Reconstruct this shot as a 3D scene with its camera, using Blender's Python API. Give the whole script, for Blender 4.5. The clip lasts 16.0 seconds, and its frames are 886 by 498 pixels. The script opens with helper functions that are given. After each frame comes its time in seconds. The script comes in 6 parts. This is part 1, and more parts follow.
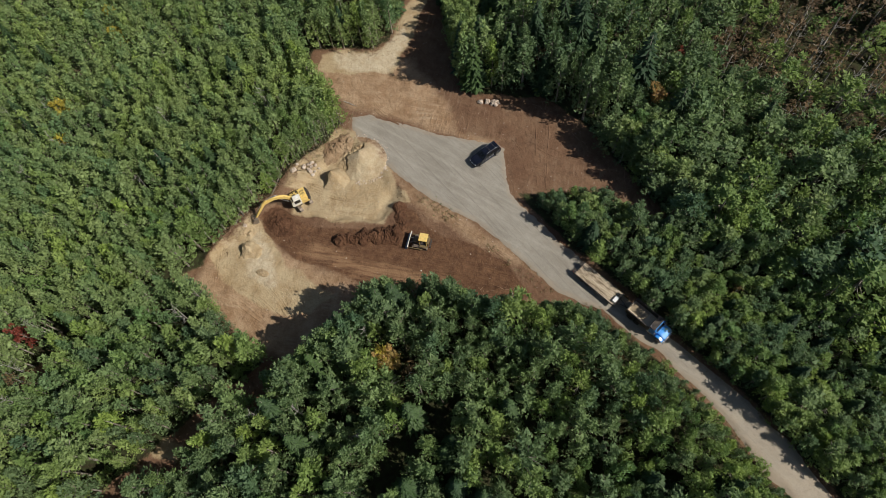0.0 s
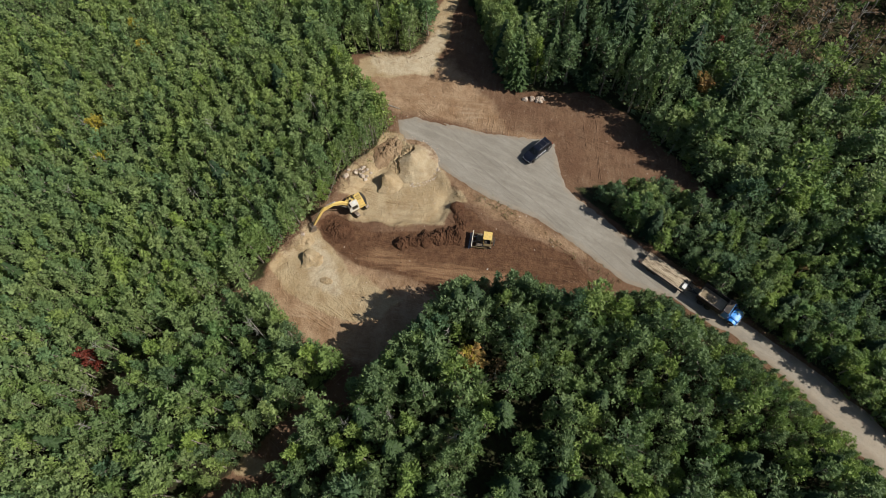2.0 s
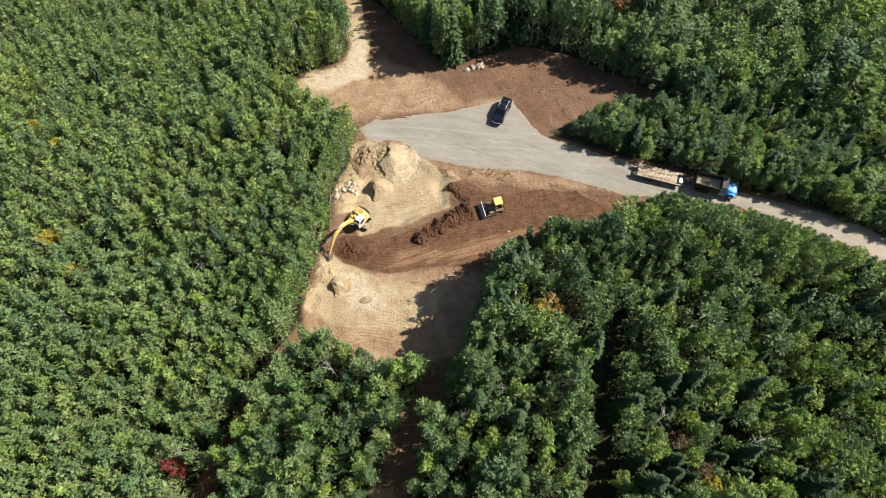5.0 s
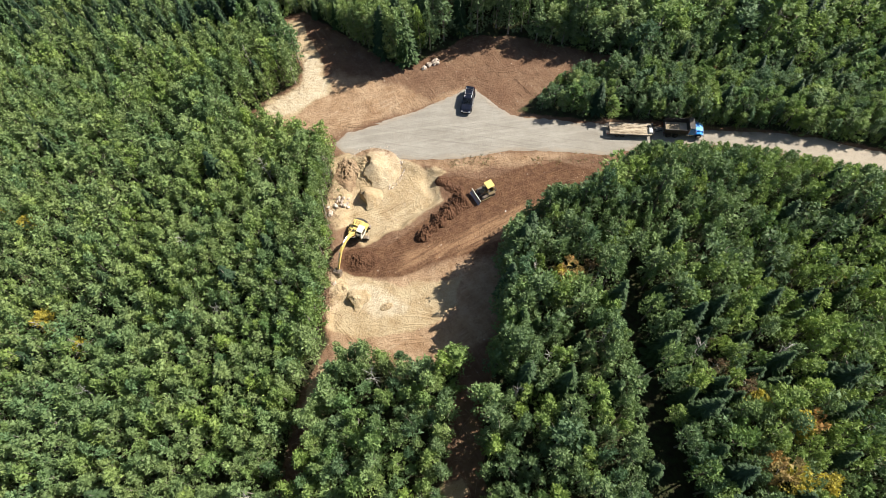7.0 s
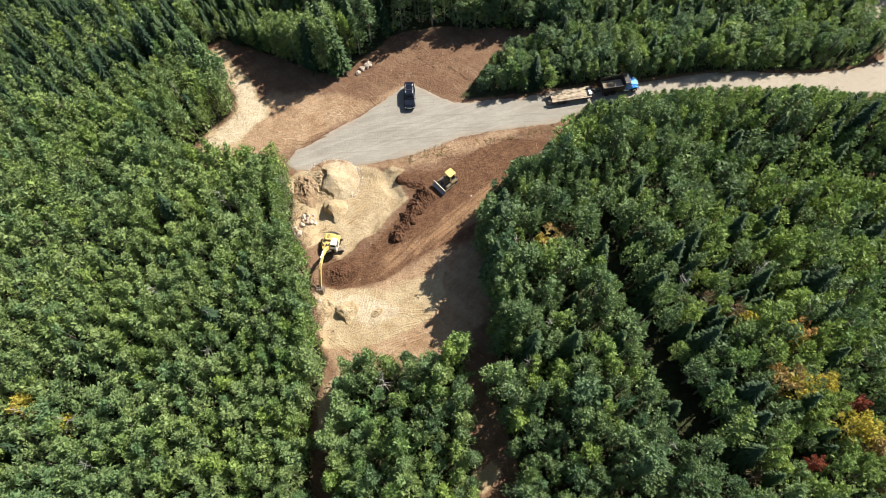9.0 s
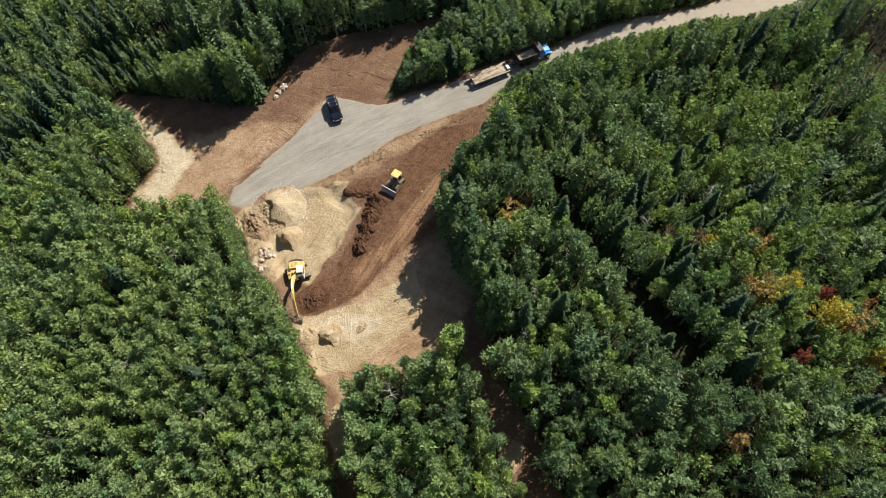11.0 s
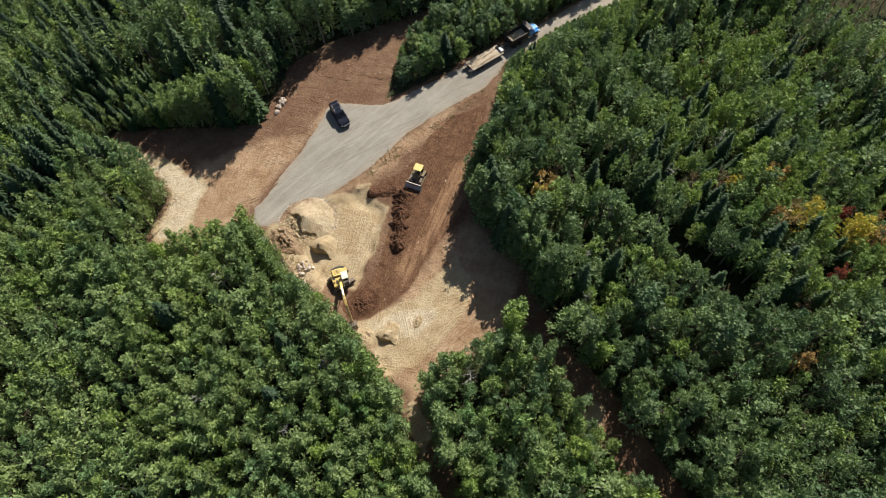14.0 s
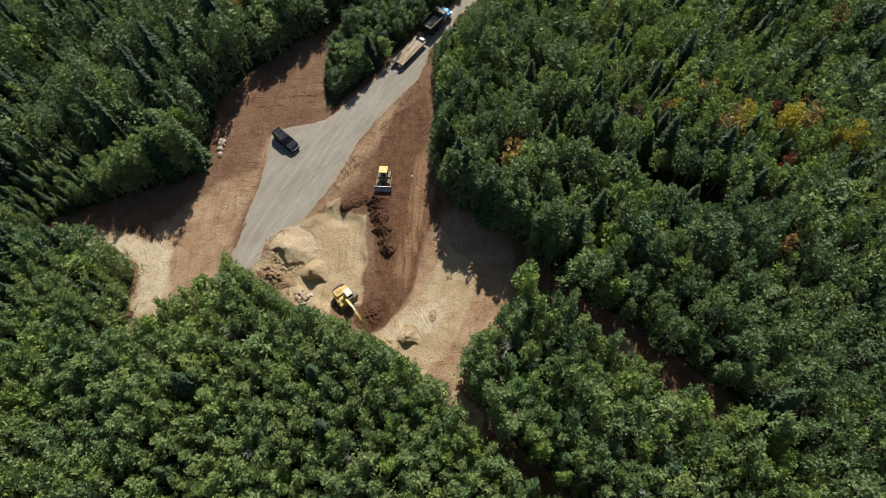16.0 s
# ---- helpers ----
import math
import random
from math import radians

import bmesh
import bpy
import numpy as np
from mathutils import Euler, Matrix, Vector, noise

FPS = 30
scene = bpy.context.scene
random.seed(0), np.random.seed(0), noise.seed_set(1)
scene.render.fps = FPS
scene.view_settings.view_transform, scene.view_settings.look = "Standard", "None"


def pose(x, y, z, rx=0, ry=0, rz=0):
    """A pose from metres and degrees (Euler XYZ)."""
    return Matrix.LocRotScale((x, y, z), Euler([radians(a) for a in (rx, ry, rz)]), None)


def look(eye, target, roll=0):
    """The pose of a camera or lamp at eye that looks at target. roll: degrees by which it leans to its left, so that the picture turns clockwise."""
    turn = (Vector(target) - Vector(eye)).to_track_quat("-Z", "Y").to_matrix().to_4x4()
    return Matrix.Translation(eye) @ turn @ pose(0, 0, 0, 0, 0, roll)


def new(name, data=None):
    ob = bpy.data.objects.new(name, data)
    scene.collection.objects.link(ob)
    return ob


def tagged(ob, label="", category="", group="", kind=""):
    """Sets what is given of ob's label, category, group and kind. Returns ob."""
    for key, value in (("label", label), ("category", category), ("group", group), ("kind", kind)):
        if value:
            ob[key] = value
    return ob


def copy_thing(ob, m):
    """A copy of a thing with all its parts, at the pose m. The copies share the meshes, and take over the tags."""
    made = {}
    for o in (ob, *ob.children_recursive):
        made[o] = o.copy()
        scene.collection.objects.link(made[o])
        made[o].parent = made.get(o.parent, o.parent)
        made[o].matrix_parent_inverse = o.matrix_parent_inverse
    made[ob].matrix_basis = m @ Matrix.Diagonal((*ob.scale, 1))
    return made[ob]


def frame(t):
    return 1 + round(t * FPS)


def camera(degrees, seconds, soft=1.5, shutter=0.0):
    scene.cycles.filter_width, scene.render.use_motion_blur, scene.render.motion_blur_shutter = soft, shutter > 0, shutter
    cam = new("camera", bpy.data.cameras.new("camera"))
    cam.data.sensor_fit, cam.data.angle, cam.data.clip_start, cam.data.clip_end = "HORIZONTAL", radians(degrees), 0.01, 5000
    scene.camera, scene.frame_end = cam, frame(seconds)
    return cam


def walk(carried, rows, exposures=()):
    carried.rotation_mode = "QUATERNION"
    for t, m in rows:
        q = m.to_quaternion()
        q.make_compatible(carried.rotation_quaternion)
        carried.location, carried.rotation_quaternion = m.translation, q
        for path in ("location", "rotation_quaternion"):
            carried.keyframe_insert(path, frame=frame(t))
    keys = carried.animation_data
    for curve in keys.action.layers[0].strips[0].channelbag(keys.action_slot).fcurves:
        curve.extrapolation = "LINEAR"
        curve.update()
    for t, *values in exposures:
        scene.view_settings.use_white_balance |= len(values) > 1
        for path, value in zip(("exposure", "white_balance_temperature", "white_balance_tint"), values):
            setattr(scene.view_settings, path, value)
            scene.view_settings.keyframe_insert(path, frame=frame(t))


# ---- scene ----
cam = camera(71.4, 16.0, soft=0.7)
EXPOSURES = [(0.0, -0.01), (2.0, 0.05), (3.0, 0.31), (4.0, 0.60), (6.5, 0.90), (9.5, 0.95), (12.0, 0.43), (13.0, 0.45), (14.5, 0.50), (16.0, 0.28)]
PATH = [
    (0, (39.907, -14.654, 85.790), (39.285, -14.179, 84.169), -8.2),
    (0.5, (37.640, -17.243, 85.800), (37.031, -16.750, 84.180), -7.3),
    (1, (35.221, -19.862, 85.841), (34.627, -19.349, 84.222), -6.6),
    (1.5, (32.640, -22.477, 85.919), (32.058, -21.947, 84.300), -6.0),
    (2, (29.939, -25.061, 86.045), (29.371, -24.517, 84.426), -5.6),
    (2.5, (27.149, -27.625, 86.219), (26.608, -27.057, 84.599), -5.5),
    (3, (24.244, -30.182, 86.405), (23.744, -29.581, 84.784), -5.2),
    (3.5, (21.289, -32.673, 86.579), (20.840, -32.037, 84.956), -4.9),
    (4, (18.325, -34.935, 86.689), (17.940, -34.264, 85.064), -4.6),
    (4.2, (17.207, -35.691, 86.710), (16.846, -35.010, 85.083), -4.4),
    (6.3, (6.494, -42.133, 87.206), (6.336, -41.369, 85.584), -4.5),
    (6.5, (5.526, -42.617, 87.212), (5.386, -41.846, 85.590), -4.5),
    (7, (3.244, -43.512, 87.178), (3.138, -42.734, 85.558), -4.5),
    (7.5, (1.209, -44.161, 87.127), (1.144, -43.378, 85.508), -5.1),
    (8, (-0.435, -44.567, 87.065), (-0.455, -43.781, 85.446), -5.2),
    (8.5, (-1.732, -44.773, 87.008), (-1.705, -43.989, 85.388), -4.6),
    (9, (-2.900, -44.807, 86.948), (-2.826, -44.028, 85.326), -4.5),
    (9.5, (-4.169, -44.705, 86.877), (-4.047, -43.934, 85.254), -4.4),
    (9.7, (-4.769, -44.639, 86.861), (-4.628, -43.872, 85.238), -4.4),
    (11.8, (-12.009, -43.477, 86.369), (-11.674, -42.773, 84.746), -4.4),
    (12, (-12.796, -43.312, 86.350), (-12.455, -42.610, 84.728), -4.4),
    (12.5, (-15.015, -42.756, 86.314), (-14.660, -42.058, 84.693), -4.3),
    (13, (-17.460, -41.974, 86.277), (-17.091, -41.280, 84.658), -4.2),
    (13.5, (-20.047, -40.954, 86.244), (-19.653, -40.271, 84.626), -4.2),
    (14, (-22.734, -39.722, 86.232), (-22.315, -39.056, 84.614), -4.0),
    (14.5, (-25.444, -38.260, 86.238), (-24.977, -37.628, 84.619), -3.8),
    (15, (-28.073, -36.576, 86.236), (-27.535, -36.005, 84.615), -3.9),
    (15.5, (-30.551, -34.817, 86.236), (-29.974, -34.287, 84.615), -3.8),
    (16, (-32.898, -33.034, 86.220), (-32.292, -32.535, 84.600), -3.6),
]
walk(cam, [(t, look(eye, target, roll)) for t, eye, target, roll in PATH],
     exposures=EXPOSURES)

# ---- light ----
SUN_AZ = math.atan2(0.47, 0.88)          # towards the sun, from +x
SUN_EL = radians(43)
to_sun = Vector((math.cos(SUN_AZ) * math.cos(SUN_EL), math.sin(SUN_AZ) * math.cos(SUN_EL), math.sin(SUN_EL)))
world = bpy.data.worlds.new("world")
scene.world = world
world.use_nodes = True
wt = world.node_tree
sky = wt.nodes.new("ShaderNodeTexSky")
sky.sky_type = "NISHITA"
sky.sun_disc = False
sky.sun_elevation = SUN_EL
sky.sun_rotation = math.pi / 2 - SUN_AZ
wt.links.new(sky.outputs[0], wt.nodes["Background"].inputs[0])
wt.nodes["Background"].inputs[1].default_value = 0.064
lamp = bpy.data.lights.new("sun", "SUN")
lamp.energy, lamp.angle, lamp.color = 5.0, radians(0.55), (1.0, 0.95, 0.86)
sun = new("sun", lamp)
sun.matrix_world = look(to_sun * 200, (0, 0, 0))


# ---- materials ----
class Nodes:
    """Short hand for building node trees."""

    def __init__(self, name):
        self.mat = bpy.data.materials.new(name)
        self.mat.use_nodes = True
        self.t = self.mat.node_tree
        self.bsdf = self.t.nodes["Principled BSDF"]
        self.out = self.t.nodes["Material Output"]

    def put(self, sock, v):
        if isinstance(v, bpy.types.NodeSocket):
            self.t.links.new(v, sock)
        elif isinstance(v, tuple) and len(v) == 3 and sock.type == "RGBA":
            sock.default_value = (*v, 1)
        else:
            sock.default_value = v

    def coords(self, stretch=None, turn=0.0):
        c = self.t.nodes.new("ShaderNodeNewGeometry").outputs["Position"]
        if stretch is None:
            return c
        r = self.t.nodes.new("ShaderNodeMapping")
        self.put(r.inputs["Vector"], c)
        r.inputs["Rotation"].default_value = (0, 0, -turn)
        m = self.t.nodes.new("ShaderNodeMapping")
        self.put(m.inputs["Vector"], r.outputs[0])
        m.inputs["Scale"].default_value = stretch
        return m.outputs[0]

    def noise(self, scale, detail=4.0, vec=None, rough=0.6):
        n = self.t.nodes.new("ShaderNodeTexNoise")
        n.inputs["Scale"].default_value, n.inputs["Detail"].default_value, n.inputs["Roughness"].default_value = scale, detail, rough
        self.put(n.inputs["Vector"], self.coords() if vec is None else vec)
        return n.outputs["Fac"]

    def voronoi(self, scale, vec=None, out="Distance"):
        n = self.t.nodes.new("ShaderNodeTexVoronoi")
        n.inputs["Scale"].default_value = scale
        self.put(n.inputs["Vector"], self.coords() if vec is None else vec)
        return n.outputs[out]

    def span(self, v, a, b, c=0.0, d=1.0):
        n = self.t.nodes.new("ShaderNodeMapRange")
        for k, x in zip(("Value", "From Min", "From Max", "To Min", "To Max"), (v, a, b, c, d)):
            self.put(n.inputs[k], x)
        return n.outputs[0]

    def math(self, op, a, b=0.0):
        n = self.t.nodes.new("ShaderNodeMath")
        n.operation = op
        self.put(n.inputs[0], a)
        self.put(n.inputs[1], b)
        return n.outputs[0]

    def mix(self, f, a, b, blend="MIX"):
        n = self.t.nodes.new("ShaderNodeMix")
        n.data_type, n.blend_type = "RGBA", blend
        self.put(n.inputs[0], f)
        self.put(n.inputs[6], a)
        self.put(n.inputs[7], b)
        return n.outputs[2]

    def attr(self, name, out="Color"):
        n = self.t.nodes.new("ShaderNodeAttribute")
        n.attribute_name = name
        return n.outputs[out]

    def split(self, col):
        n = self.t.nodes.new("ShaderNodeSeparateColor")
        self.put(n.inputs[0], col)
        return n.outputs

    def object_random(self):
        return self.t.nodes.new("ShaderNodeObjectInfo").outputs["Random"]

    def island_random(self):
        return self.t.nodes.new("ShaderNodeNewGeometry").outputs["Random Per Island"]

    def bump(self, h, strength, dist=0.05):
        n = self.t.nodes.new("ShaderNodeBump")
        n.inputs["Strength"].default_value, n.inputs["Distance"].default_value = strength, dist
        self.put(n.inputs["Height"], h)
        self.put(self.bsdf.inputs["Normal"], n.outputs[0])

    def finish(self, color, rough=0.6, metal=0.0, spec=0.5):
        self.put(self.bsdf.inputs["Base Color"], color)
        self.put(self.bsdf.inputs["Roughness"], rough)
        self.put(self.bsdf.inputs["Metallic"], metal)
        self.put(self.bsdf.inputs["Specular IOR Level"], spec)
        return self.mat


def paint(name, color, rough=0.45, metal=0.0, dirt=(0.20, 0.15, 0.10), amount=0.5, scale=2.0):
    n = Nodes(name)
    w = n.span(n.noise(scale, 6), 0.48, 0.75, 0.0, amount)
    c = n.mix(w, color, dirt)
    c = n.mix(n.span(n.noise(scale * 9, 3), 0.3, 0.7, 0.0, 0.25), c, tuple(0.6 * v for v in color))
    return n.finish(c, n.span(w, 0, 1, rough, 0.9), metal)


def earth(name, dark, light, stone, scale=1.0, bump=0.9, blotch=0.6):
    n = Nodes(name)
    c = n.mix(n.span(n.noise(0.35 * scale, 6), 0.35, 0.65), dark, light)
    c = n.mix(n.span(n.noise(6 * scale, 5), 0.35, 0.7, 0.0, 0.6), c, dark)
    c = n.mix(n.span(n.voronoi(5 * scale), 0.0, 0.12, 0.6, 0.0), c, stone)
    c = n.mix(n.span(n.noise(1.5 * scale, 8, rough=0.72), 0.48, 0.70, 0.0, blotch), c, tuple(0.75 * v for v in dark))
    n.bump(n.noise(3 * scale, 9, rough=0.72), bump, 0.25)
    return n.finish(c, 0.95, 0.0, 0.2)


def ground_material():
    n = Nodes("ground_earth")
    zone = n.split(n.attr("zone"))
    jitter = n.math("ADD", n.span(n.noise(0.9, 8, rough=0.75), 0.25, 0.75, -0.30, 0.30), n.span(n.noise(5.0, 5), 0.25, 0.75, -0.14, 0.14))
    big, mid, grain = n.noise(0.13, 6), n.noise(0.8, 8, rough=0.72), n.noise(7, 6, rough=0.75)
    blot = n.noise(0.33, 7, rough=0.68)
    drag_a = n.noise(1.0, 5, n.coords((0.16, 1.5, 1.0), 0.60), 0.6)
    drag_b = n.noise(1.0, 5, n.coords((0.20, 1.8, 1.0), -0.95), 0.6)
    here = n.span(n.noise(0.12, 3), 0.44, 0.58)
    # brown loam
    c = n.mix(n.span(big, 0.38, 0.62), (0.141, 0.077, 0.046), (0.197, 0.119, 0.072))
    c = n.mix(n.math("MULTIPLY", here, n.span(drag_b, 0.50, 0.66, 0.0, 0.6)), c, (0.244, 0.161, 0.105))
    c = n.mix(n.span(mid, 0.50, 0.68, 0.0, 0.55), c, (0.086, 0.047, 0.029))
    c = n.mix(n.span(blot, 0.54, 0.68, 0.0, 0.5), c, (0.237, 0.161, 0.105))
    dry = n.mix(n.span(blot, 0.36, 0.62), (0.257, 0.157, 0.088), (0.383, 0.266, 0.166))
    dry = n.mix(n.span(mid, 0.50, 0.68, 0.0, 0.6), dry, (0.180, 0.105, 0.058))
    dry = n.mix(n.math("MULTIPLY", here, n.span(drag_a, 0.52, 0.66, 0.0, 0.5)), dry, (0.427, 0.320, 0.217))
    c = n.mix(n.span(n.math("ADD", n.attr("tan", "Fac"), jitter), 0.15, 0.80), c, dry)
    # sand
    sand = n.mix(n.span(blot, 0.36, 0.62), (0.352, 0.256, 0.144), (0.443, 0.351, 0.219))
    sand = n.mix(n.span(mid, 0.50, 0.70, 0.0, 0.45), sand, (0.268, 0.186, 0.104))
    sand = n.mix(n.math("MULTIPLY", here, n.span(drag_a, 0.50, 0.66, 0.0, 0.5)), sand, (0.251, 0.170, 0.094))
    c = n.mix(n.span(n.math("ADD", zone[0], jitter), 0.30, 0.70), c, sand)
    pale = n.span(n.math("ADD", n.attr("pale", "Fac"), jitter), 0.30, 0.75)
    light = n.mix(n.span(mid, 0.38, 0.66), (0.525, 0.446, 0.319), (0.418, 0.325, 0.210))
    c = n.mix(pale, c, light)
    # dark top soil
    soil = n.mix(n.span(mid, 0.38, 0.64), (0.090, 0.045, 0.025), (0.165, 0.088, 0.048))
    soil = n.mix(n.span(n.math("ADD", n.attr("turned", "Fac"), n.span(drag_a, 0.3, 0.7, -0.5, 0.5)), 0.35, 0.85, 0.0, 0.8), soil, (0.300, 0.180, 0.100))
    soil = n.mix(n.span(drag_a, 0.54, 0.68, 0.0, 0.5), soil, (0.048, 0.024, 0.015))
    c = n.mix(n.span(n.math("ADD", zone[1], jitter), 0.32, 0.68), c, soil)
    # crumbs, clods and small stones
    c = n.mix(n.span(n.noise(0.55, 9, rough=0.78), 0.52, 0.66, 0.0, 0.45), c, n.mix(0.45, c, (0.11, 0.062, 0.036)))
    c = n.mix(n.span(grain, 0.52, 0.72, 0.0, 0.42), c, n.mix(0.60, c, (0.05, 0.03, 0.018)))
    c = n.mix(n.span(n.noise(4.3, 9, rough=0.8), 0.56, 0.70, 0.0, 0.40), c, n.mix(0.45, c, (0.58, 0.48, 0.35)))
    c = n.mix(n.span(n.voronoi(2.3), 0.0, 0.08, 0.6, 0.0), c, (0.40, 0.33, 0.25))
    # forest floor
    litter = n.mix(n.span(n.noise(1.2, 6), 0.35, 0.65), (0.030, 0.025, 0.014), (0.042, 0.056, 0.020))
    litter = n.mix(n.span(grain, 0.5, 0.7, 0.0, 0.6), litter, (0.085, 0.062, 0.036))
    c = n.mix(n.span(n.math("ADD", zone[2], jitter), 0.40, 0.70), c, litter)
    h = n.math("ADD", n.math("MULTIPLY", n.noise(2.0, 10, rough=0.72), 1.4), n.math("MULTIPLY", n.math("MULTIPLY", drag_a, here), 0.4))
    n.bump(h, 0.8, 0.24)
    return n.finish(c, 0.95, 0.0, 0.15)


def gravel_material():
    n = Nodes("gravel")
    c = n.mix(n.span(n.noise(0.22, 6), 0.35, 0.66), (0.235, 0.212, 0.175), (0.315, 0.290, 0.245))
    lane = n.noise(1.0, 5, n.coords((0.06, 1.1, 1.0), 0.20))
    c = n.mix(n.span(lane, 0.48, 0.64, 0.0, 0.6), c, (0.370, 0.342, 0.290))
    lane2 = n.noise(1.0, 5, n.coords((0.09, 2.3, 1.0), -0.12))
    c = n.mix(n.span(lane2, 0.52, 0.66, 0.0, 0.55), c, (0.180, 0.158, 0.130))
    warm = n.span(n.math("ADD", n.attr("east", "Fac"), n.span(n.noise(0.5, 4), 0.2, 0.8, -0.3, 0.3)), 0.2, 0.9, 0.0, 0.75)
    c = n.mix(warm, c, (0.410, 0.340, 0.255))
    c = n.mix(n.span(n.noise(14, 3), 0.4, 0.75, 0.0, 0.35), c, (0.20, 0.18, 0.15))
    c = n.mix(n.span(n.noise(1.1, 7, rough=0.7), 0.50, 0.72, 0.0, 0.4), c, (0.225, 0.190, 0.145))
    c = n.mix(n.span(n.voronoi(3.1), 0.0, 0.10, 0.5, 0.0), c, (0.16, 0.14, 0.12))
    c = n.mix(n.span(n.noise(4.0, 9, rough=0.8), 0.50, 0.66, 0.0, 0.5), c, (0.165, 0.145, 0.120))
    c = n.mix(n.span(n.noise(5.5, 9, rough=0.8), 0.54, 0.68, 0.0, 0.5), c, (0.42, 0.385, 0.33))
    tip = n.span(n.math("ADD", n.attr("worn", "Fac"), n.span(n.noise(0.6, 6, rough=0.7), 0.25, 0.75, -0.5, 0.5)), 0.3, 0.9, 0.0, 0.6)
    c = n.mix(tip, c, (0.300, 0.240, 0.175))
    n.bump(n.math("ADD", n.noise(7, 8, rough=0.7), n.math("MULTIPLY", lane2, 0.5)), 0.7, 0.08)
    return n.finish(c, 0.9, 0.0, 0.2)


def leaf_material(name, a, b, glow, amount=0.28, green=0.0):
    """a and b: the two ends of the leaves' colour; glow: light through the leaf; green: share of leaves not yet turned."""
    n = Nodes(name)
    tree = n.math("FRACT", n.math("ADD", n.attr("tint", "Fac"), n.object_random()))
    c = n.mix(n.span(tree, 0.12, 0.80), a, b)
    c = n.mix(n.span(tree, 0.80, 0.97, 0.0, 0.65), c, (1.15 * b[0], 1.20 * b[1], 0.66 * b[2]))
    c = n.mix(n.span(tree, 0.02, 0.20, 0.7, 0.0), c, (0.62 * a[0], 0.82 * a[1], 1.0 * a[2]))
    stand = n.noise(0.055, 3)
    c = n.mix(n.span(stand, 0.50, 0.64, 0.0, 0.5), c, (1.12 * b[0], 1.15 * b[1], 0.88 * b[2]))
    c = n.mix(n.span(stand, 0.36, 0.48, 0.5, 0.0), c, (0.74 * a[0], 0.86 * a[1], 0.95 * a[2]))
    if green:
        c = n.mix(n.span(n.noise(0.75, 4), 0.40, 0.55, 0.0, green), c, (0.170, 0.200, 0.056))
    c = n.mix(n.span(n.island_random(), 0.40, 1.0, 0.0, 0.55), c, tuple(0.40 * v for v in a))
    c = n.mix(n.span(n.island_random(), 0.0, 0.16, 0.35, 0.0), c, tuple(1.35 * v for v in b))
    fine = n.noise(8.0, 3, rough=0.7)
    c = n.mix(n.span(fine, 0.50, 0.66, 0.0, 0.55), c, tuple(0.50 * v for v in a))
    n.bump(fine, 0.6, 0.12)
    n.finish(c, 0.55, 0.0, 0.28)
    tr = n.t.nodes.new("ShaderNodeBsdfTranslucent")
    n.put(tr.inputs["Color"], n.mix(0.5, c, glow))
    mx = n.t.nodes.new("ShaderNodeMixShader")
    mx.inputs[0].default_value = amount
    n.t.links.new(n.bsdf.outputs[0], mx.inputs[1])
    n.t.links.new(tr.outputs[0], mx.inputs[2])
    n.t.links.new(mx.outputs[0], n.out.inputs["Surface"])
    return n.mat


def bark_material(name, a, b):
    n = Nodes(name)
    c = n.mix(n.span(n.noise(4, 5, n.coords((1, 1, 0.3))), 0.4, 0.6), a, b)
    n.bump(n.noise(12, 5), 0.5, 0.03)
    return n.finish(c, 0.9, 0.0, 0.2)


def wood_material():
    n = Nodes("deck_wood")
    g = n.noise(3, 6, n.coords((0.4, 9, 3)))
    c = n.mix(n.span(g, 0.35, 0.68), (0.36, 0.28, 0.19), (0.62, 0.53, 0.40))
    c = n.mix(n.span(n.object_random(), 0, 1, 0.0, 0.45), c, (0.36, 0.29, 0.20))
    c = n.mix(n.span(n.noise(1.1, 7, n.coords((0.5, 1.6, 1)), 0.72), 0.47, 0.60, 0.0, 0.85), c, (0.14, 0.10, 0.065))
    n.bump(g, 0.4, 0.02)
    return n.finish(c, 0.85, 0.0, 0.2)


def glass_dark(name):
    n = Nodes(name)
    n.bsdf.inputs["Coat Weight"].default_value = 0.4
    return n.finish(n.mix(n.span(n.noise(3, 3), 0.4, 0.7), (0.012, 0.015, 0.018), (0.03, 0.034, 0.038)), 0.06, 0.0, 0.6)


M_GROUND = ground_material()
M_GRAVEL = gravel_material()
M_SAND = earth("pile_sand", (0.350, 0.275, 0.178), (0.460, 0.378, 0.262), (0.50, 0.42, 0.32), 3.0, 0.55, 0.6)
M_SOIL = earth("pile_soil", (0.074, 0.035, 0.019), (0.150, 0.076, 0.042), (0.17, 0.11, 0.07), 1.6, 1.0, 0.4)
M_CLAY = earth("pile_clay", (0.210, 0.135, 0.078), (0.380, 0.285, 0.180), (0.40, 0.32, 0.23))
M_ROCK = earth("boulder_stone", (0.420, 0.330, 0.260), (0.620, 0.540, 0.450), (0.36, 0.29, 0.24), 2.0, 0.4)
M_BIRCH = leaf_material("leaves_birch", (0.205, 0.296, 0.116), (0.292, 0.372, 0.140), (0.22, 0.31, 0.07))
M_MAPLE = leaf_material("leaves_maple", (0.120, 0.192, 0.088), (0.206, 0.284, 0.128), (0.18, 0.28, 0.05))
M_LIME = leaf_material("leaves_lime", (0.182, 0.276, 0.086), (0.262, 0.346, 0.106), (0.26, 0.38, 0.05))
M_SPRUCE = leaf_material("needles_spruce", (0.034, 0.070, 0.028), (0.060, 0.104, 0.036), (0.06, 0.12, 0.03), 0.15)
